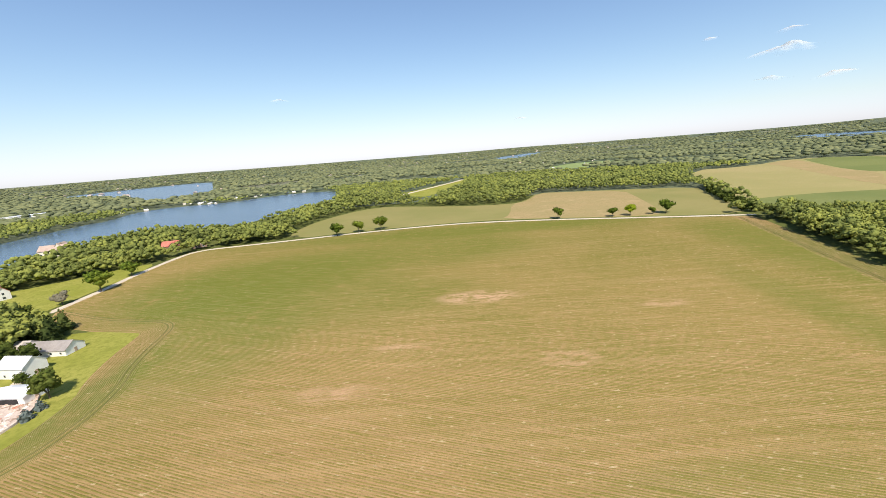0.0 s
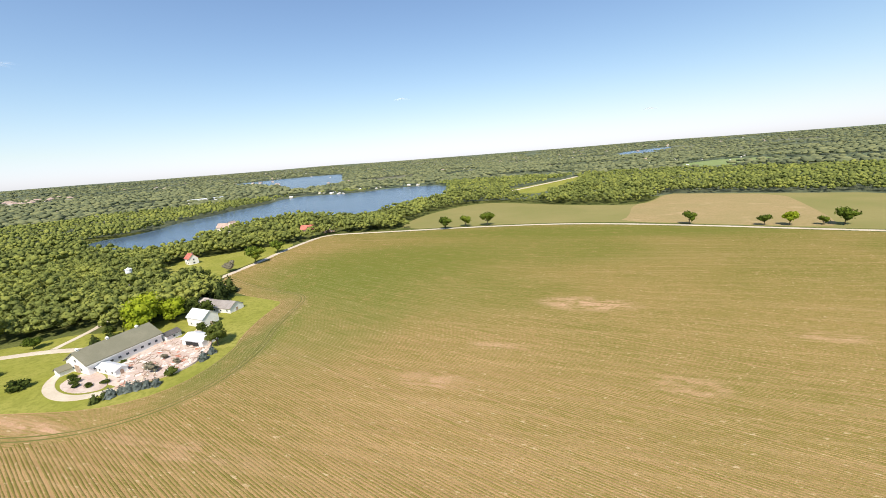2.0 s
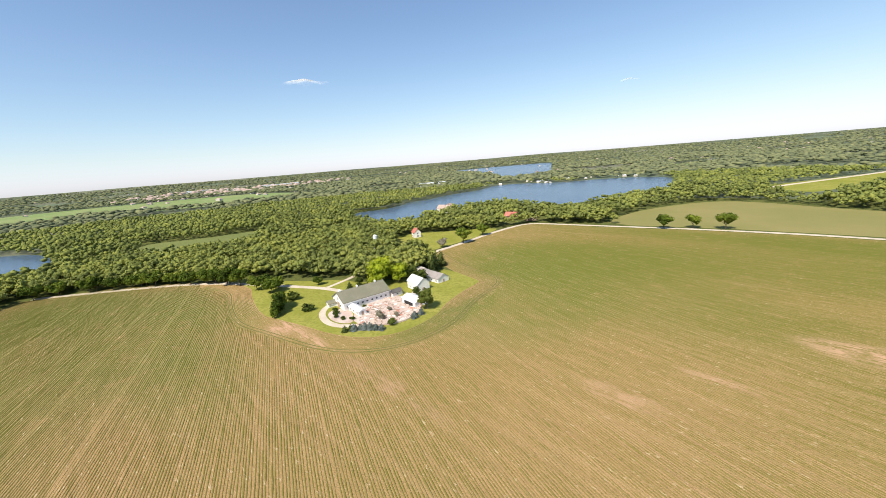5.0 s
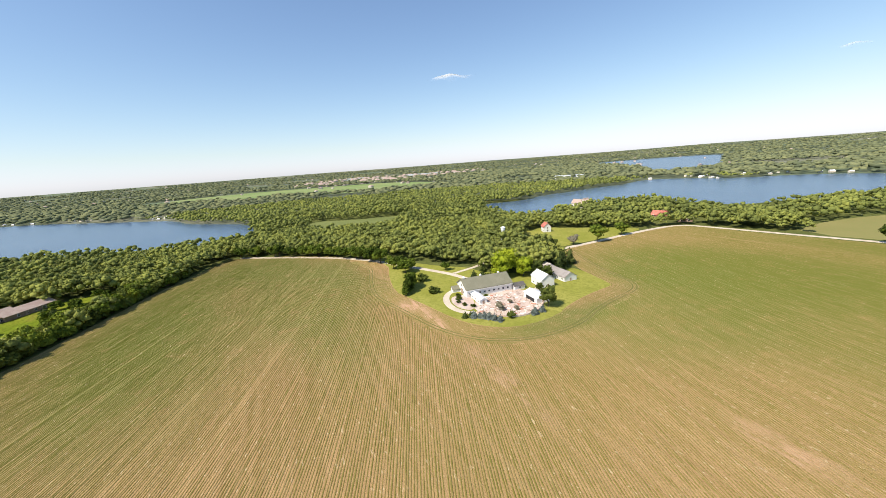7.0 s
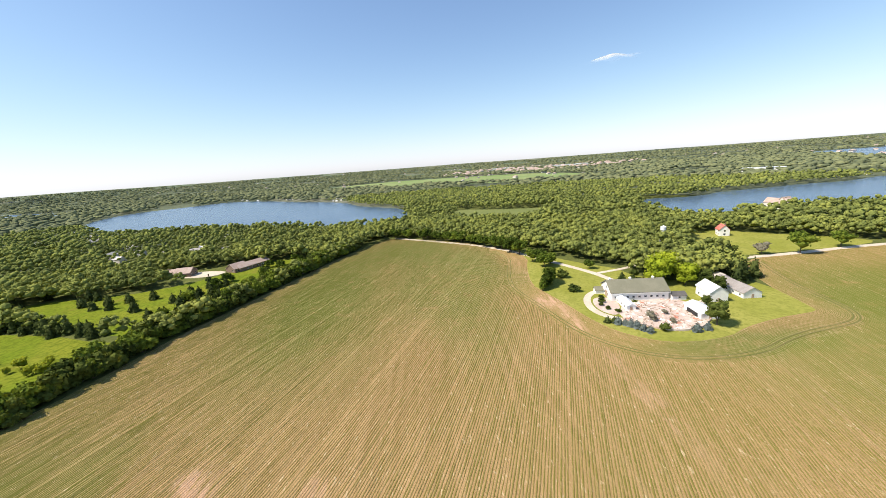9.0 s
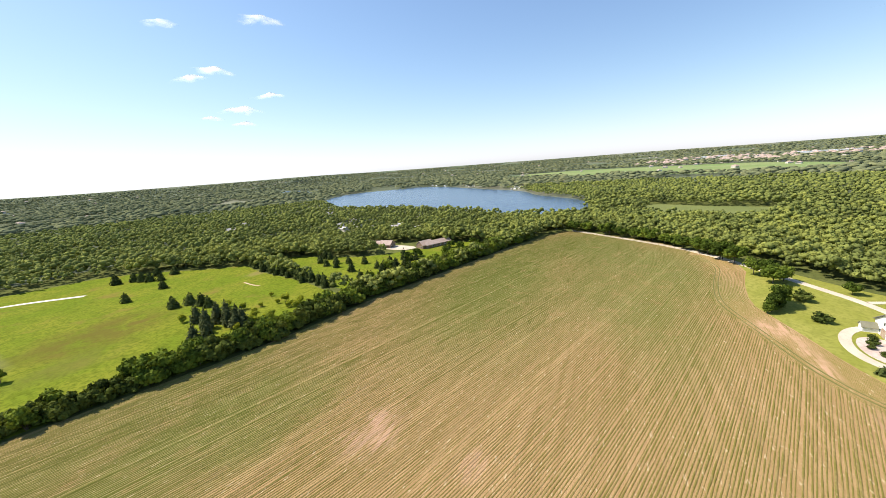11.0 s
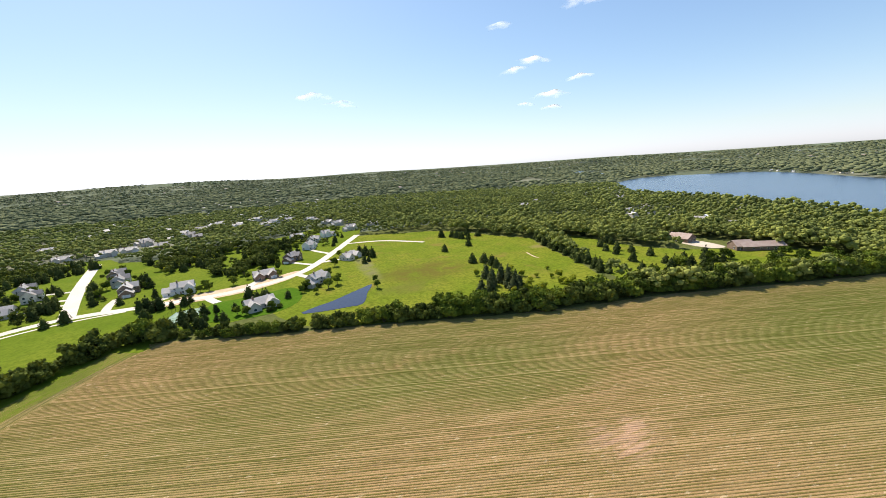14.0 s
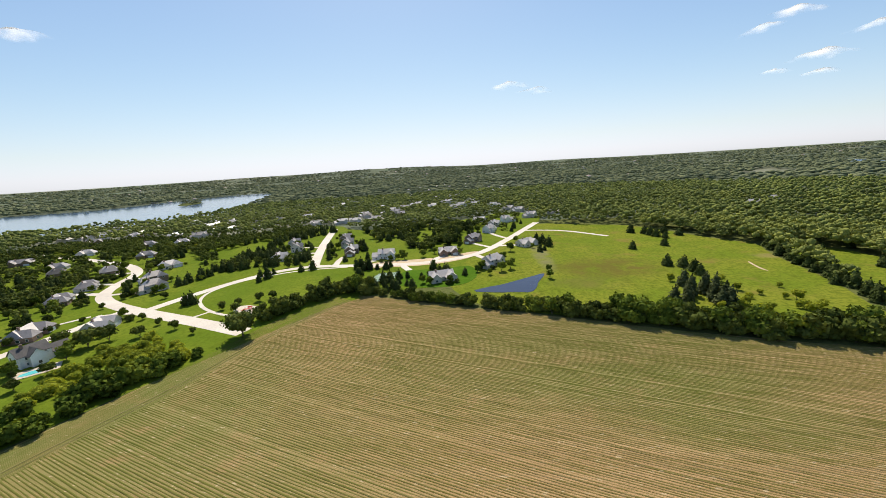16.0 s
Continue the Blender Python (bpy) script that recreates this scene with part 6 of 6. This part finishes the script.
def water_tower(x, y):
    root = thing("water_tower", x, y)
    for i in range(4):
        bm = bmesh.new()
        c, s = math.cos(i * 1.571 + 0.8), math.sin(i * 1.571 + 0.8)
        limb(bm, (c * 1.9, s * 1.9, -0.2), (c * 1.3, s * 1.3, 12.2), 0.16, 0.12)
        part("leg", bm, M["white"], root)
    bm = bmesh.new()
    bmesh.ops.create_cone(bm, cap_ends=True, segments=16, radius1=1.9, radius2=1.9, depth=2.4, matrix=Matrix.Translation((0, 0, 13.1)))
    bmesh.ops.create_cone(bm, cap_ends=True, segments=16, radius1=2.1, radius2=0.1, depth=1.2, matrix=Matrix.Translation((0, 0, 14.9)))
    part("tank", bm, M["white_metal"], root)
    tagged(root, "small white water tower rising from the woods", "water tower")


water_tower(-273, 171)


# ---- distant buildings ----
def far_house(wall, roof, label):
    root = thing("house", 0, 0)
    bm = bmesh.new()
    gable_walls(bm, 0, 0, 14, 9, 5.5, 3, 0)
    part("wall", bm, M[wall], root)
    bm = bmesh.new()
    gable_roof(bm, 0, 0, 14, 9, 5.5, 3, 0, 0.4)
    part("roof", bm, M[roof], root)
    return tagged(root, label, "house", "distant houses")


def far_spread(proto, spots, rng, lo=0.8, hi=1.3):
    for k, (x, y) in enumerate(spots):
        s = rng.uniform(lo, hi)
        KEEP_OFF.extend(((x, y, 8), (x * 0.955, y * 0.955, 10)))
        m = Matrix.LocRotScale((x, y, float(terrain(x, y))), Euler((0, 0, rng.uniform(0, 3.14))), (s, s, s))
        if k == 0:
            first = m
        else:
            copy_thing(proto, m)
    proto.matrix_basis = first


rng = np.random.default_rng(17)
TOWN = [(-2254, -10), (-2870, 379), (-2785, 789), (-2654, 1109), (-2330, 1411), (-1938, 650), (-1990, 253)]


def far_town(spots, rng, size=1.0):
    """The roofs and walls of the distant town, too small to tell apart."""
    for material, up, label in (("siding", 0, "pale walls of a distant town"), ("brown_roof", 1, "pale roofs of a distant town")):
        bm = bmesh.new()
        for i, (x, y) in enumerate(spots):
            s, z, turn = size * (1.0 + (i * 37 % 11) / 11), float(terrain(x, y)), i * 53 % 180
            if up:
                q = bmesh.ops.create_cone(bm, cap_ends=True, segments=4, radius1=11 * s, radius2=2 * s, depth=3.5 * s, matrix=pose(x, y, z + 7.2 * s, 0, 0, turn + 45))
            else:
                box(bm, x, y, z - 0.5, 15 * s, 12 * s, 5.6 * s + 0.5, turn)
        tagged(part("distant_town", bm, M[material]), label, "town", kind="stuff")


far_town(scatter(TOWN, 190, rng), rng)
around = [(rng.uniform(1500, 4300), rng.uniform(-0.45, 4.35)) for _ in range(420)]
far_town([(r * math.cos(q + 1.5708), r * math.sin(q + 1.5708)) for r, q in around], rng, 0.62)
SOUTH_TOWN = [(60, -620), (130, -560), (260, -620), (340, -800), (300, -1300), (100, -1500), (-100, -1200), (-20, -760)]
far_spread(far_house("siding", "tan_roof", "distant house with a pale roof among trees"), scatter(SOUTH_TOWN, 60, rng) + scatter([(320, -430), (600, -420), (560, -560), (300, -600)], 26, rng)
           + scatter([(-360, -330), (-330, -520), (-700, -700), (-520, -380)], 12, rng) + [(-365, -320), (-406, -303), (-395, -322), (-377, -219), (-375, -248)], rng, 0.55, 0.95)
far_spread(far_house("cream", "white_metal", "pale distant house by the lake shore"), scatter([(-640, 760), (-480, 840), (-420, 960), (-300, 970), (-420, 1010), (-600, 880), (-700, 780)], 18, rng)
           + scatter([(120, 1000), (900, 1500), (1000, 1800), (200, 1500)], 30, rng) + scatter([(-1300, -720), (-1150, -480), (-900, -200), (-960, -160), (-1350, -640)], 18, rng)
           + scatter([(-700, -300), (-340, -300), (-330, -200), (-480, -180)], 4, rng), rng, 0.36, 0.62)


def warehouse(x, y, turn, length, width):
    root = thing("warehouse", x, y, turn, float(terrain(x, y)))
    part("wall", box(bmesh.new(), 0, 0, -1, length, width, 12), M["white"], root)
    part("roof", box(bmesh.new(), 0, 0, 11, length + 1, width + 1, 0.8), M["white_metal"], root)
    tagged(root, "long white warehouse near the distant town", "warehouse")


warehouse(-2500, 900, 75, 220, 60)
warehouse(-2750, 500, 80, 160, 50)
warehouse(-880, 780, 42, 80, 24)

make_woods()


# ---- clouds ----
def cloud(x, y, z, width, seed):
    """A thin lumpy dome of vapour, long across the view."""
    n, rng = 30, np.random.default_rng(seed)
    g = np.linspace(-1.2, 1.2, n)
    u, v = [q.ravel() for q in np.meshgrid(g, g)]
    lump = np.array([noise.fractal((a * 1.7 + seed * 3, b * 1.7, seed), 1.0, 2.0, 2) for a, b in zip(u, v)])
    h = np.maximum(0, 1 - np.hypot(u, v)) * (0.75 + 0.3 * lump) + 0.04 * lump
    i = (np.arange(n - 1)[:, None] * n + np.arange(n - 1)).ravel()
    tris = np.concatenate([np.stack([i, i + 1, i + n + 1], 1), np.stack([i, i + n + 1, i + n], 1)])
    ob = tri_mesh("cloud", np.stack([u, v, h], 1), tris, M["cloud"])
    ob.data.polygons.foreach_set("use_smooth", np.ones(len(tris), bool))
    ob.matrix_basis = Matrix.LocRotScale((x, y, z), Euler((0, rng.uniform(-0.12, 0.05), math.atan2(-x, y))), (width * 0.60, width * 0.40, width * 0.20))
    return tagged(ob, "small white fair-weather cloud in a blue sky", "cloud", "clouds")


CLOUDS = ((2825, 3191, 643, 471), (2827, 3159, 791, 219), (2412, 3476, 839, 126), (3062, 2999, 423, 236), (2784, 3255, 450, 233), (-1521, 3974, 688, 181), (923, 4190, 358, 182), (-3825, 1771, 925, 430),
          (-2101, -3513, 1395, 258), (-2694, -3044, 1479, 360), (-2422, -3414, 1062, 335), (-2276, -3533, 990, 314), (-2799, -3170, 861, 278), (-2611, -3357, 719, 412), (-2636, -3357, 605, 250), (-2404, -3518, 660, 214),
          (-328, -4219, 846, 411), (-601, -4202, 774, 340), (3251, -2597, 1155, 403))
for i, (x, y, z, w) in enumerate(CLOUDS):
    cloud(x, y, z, w, i)
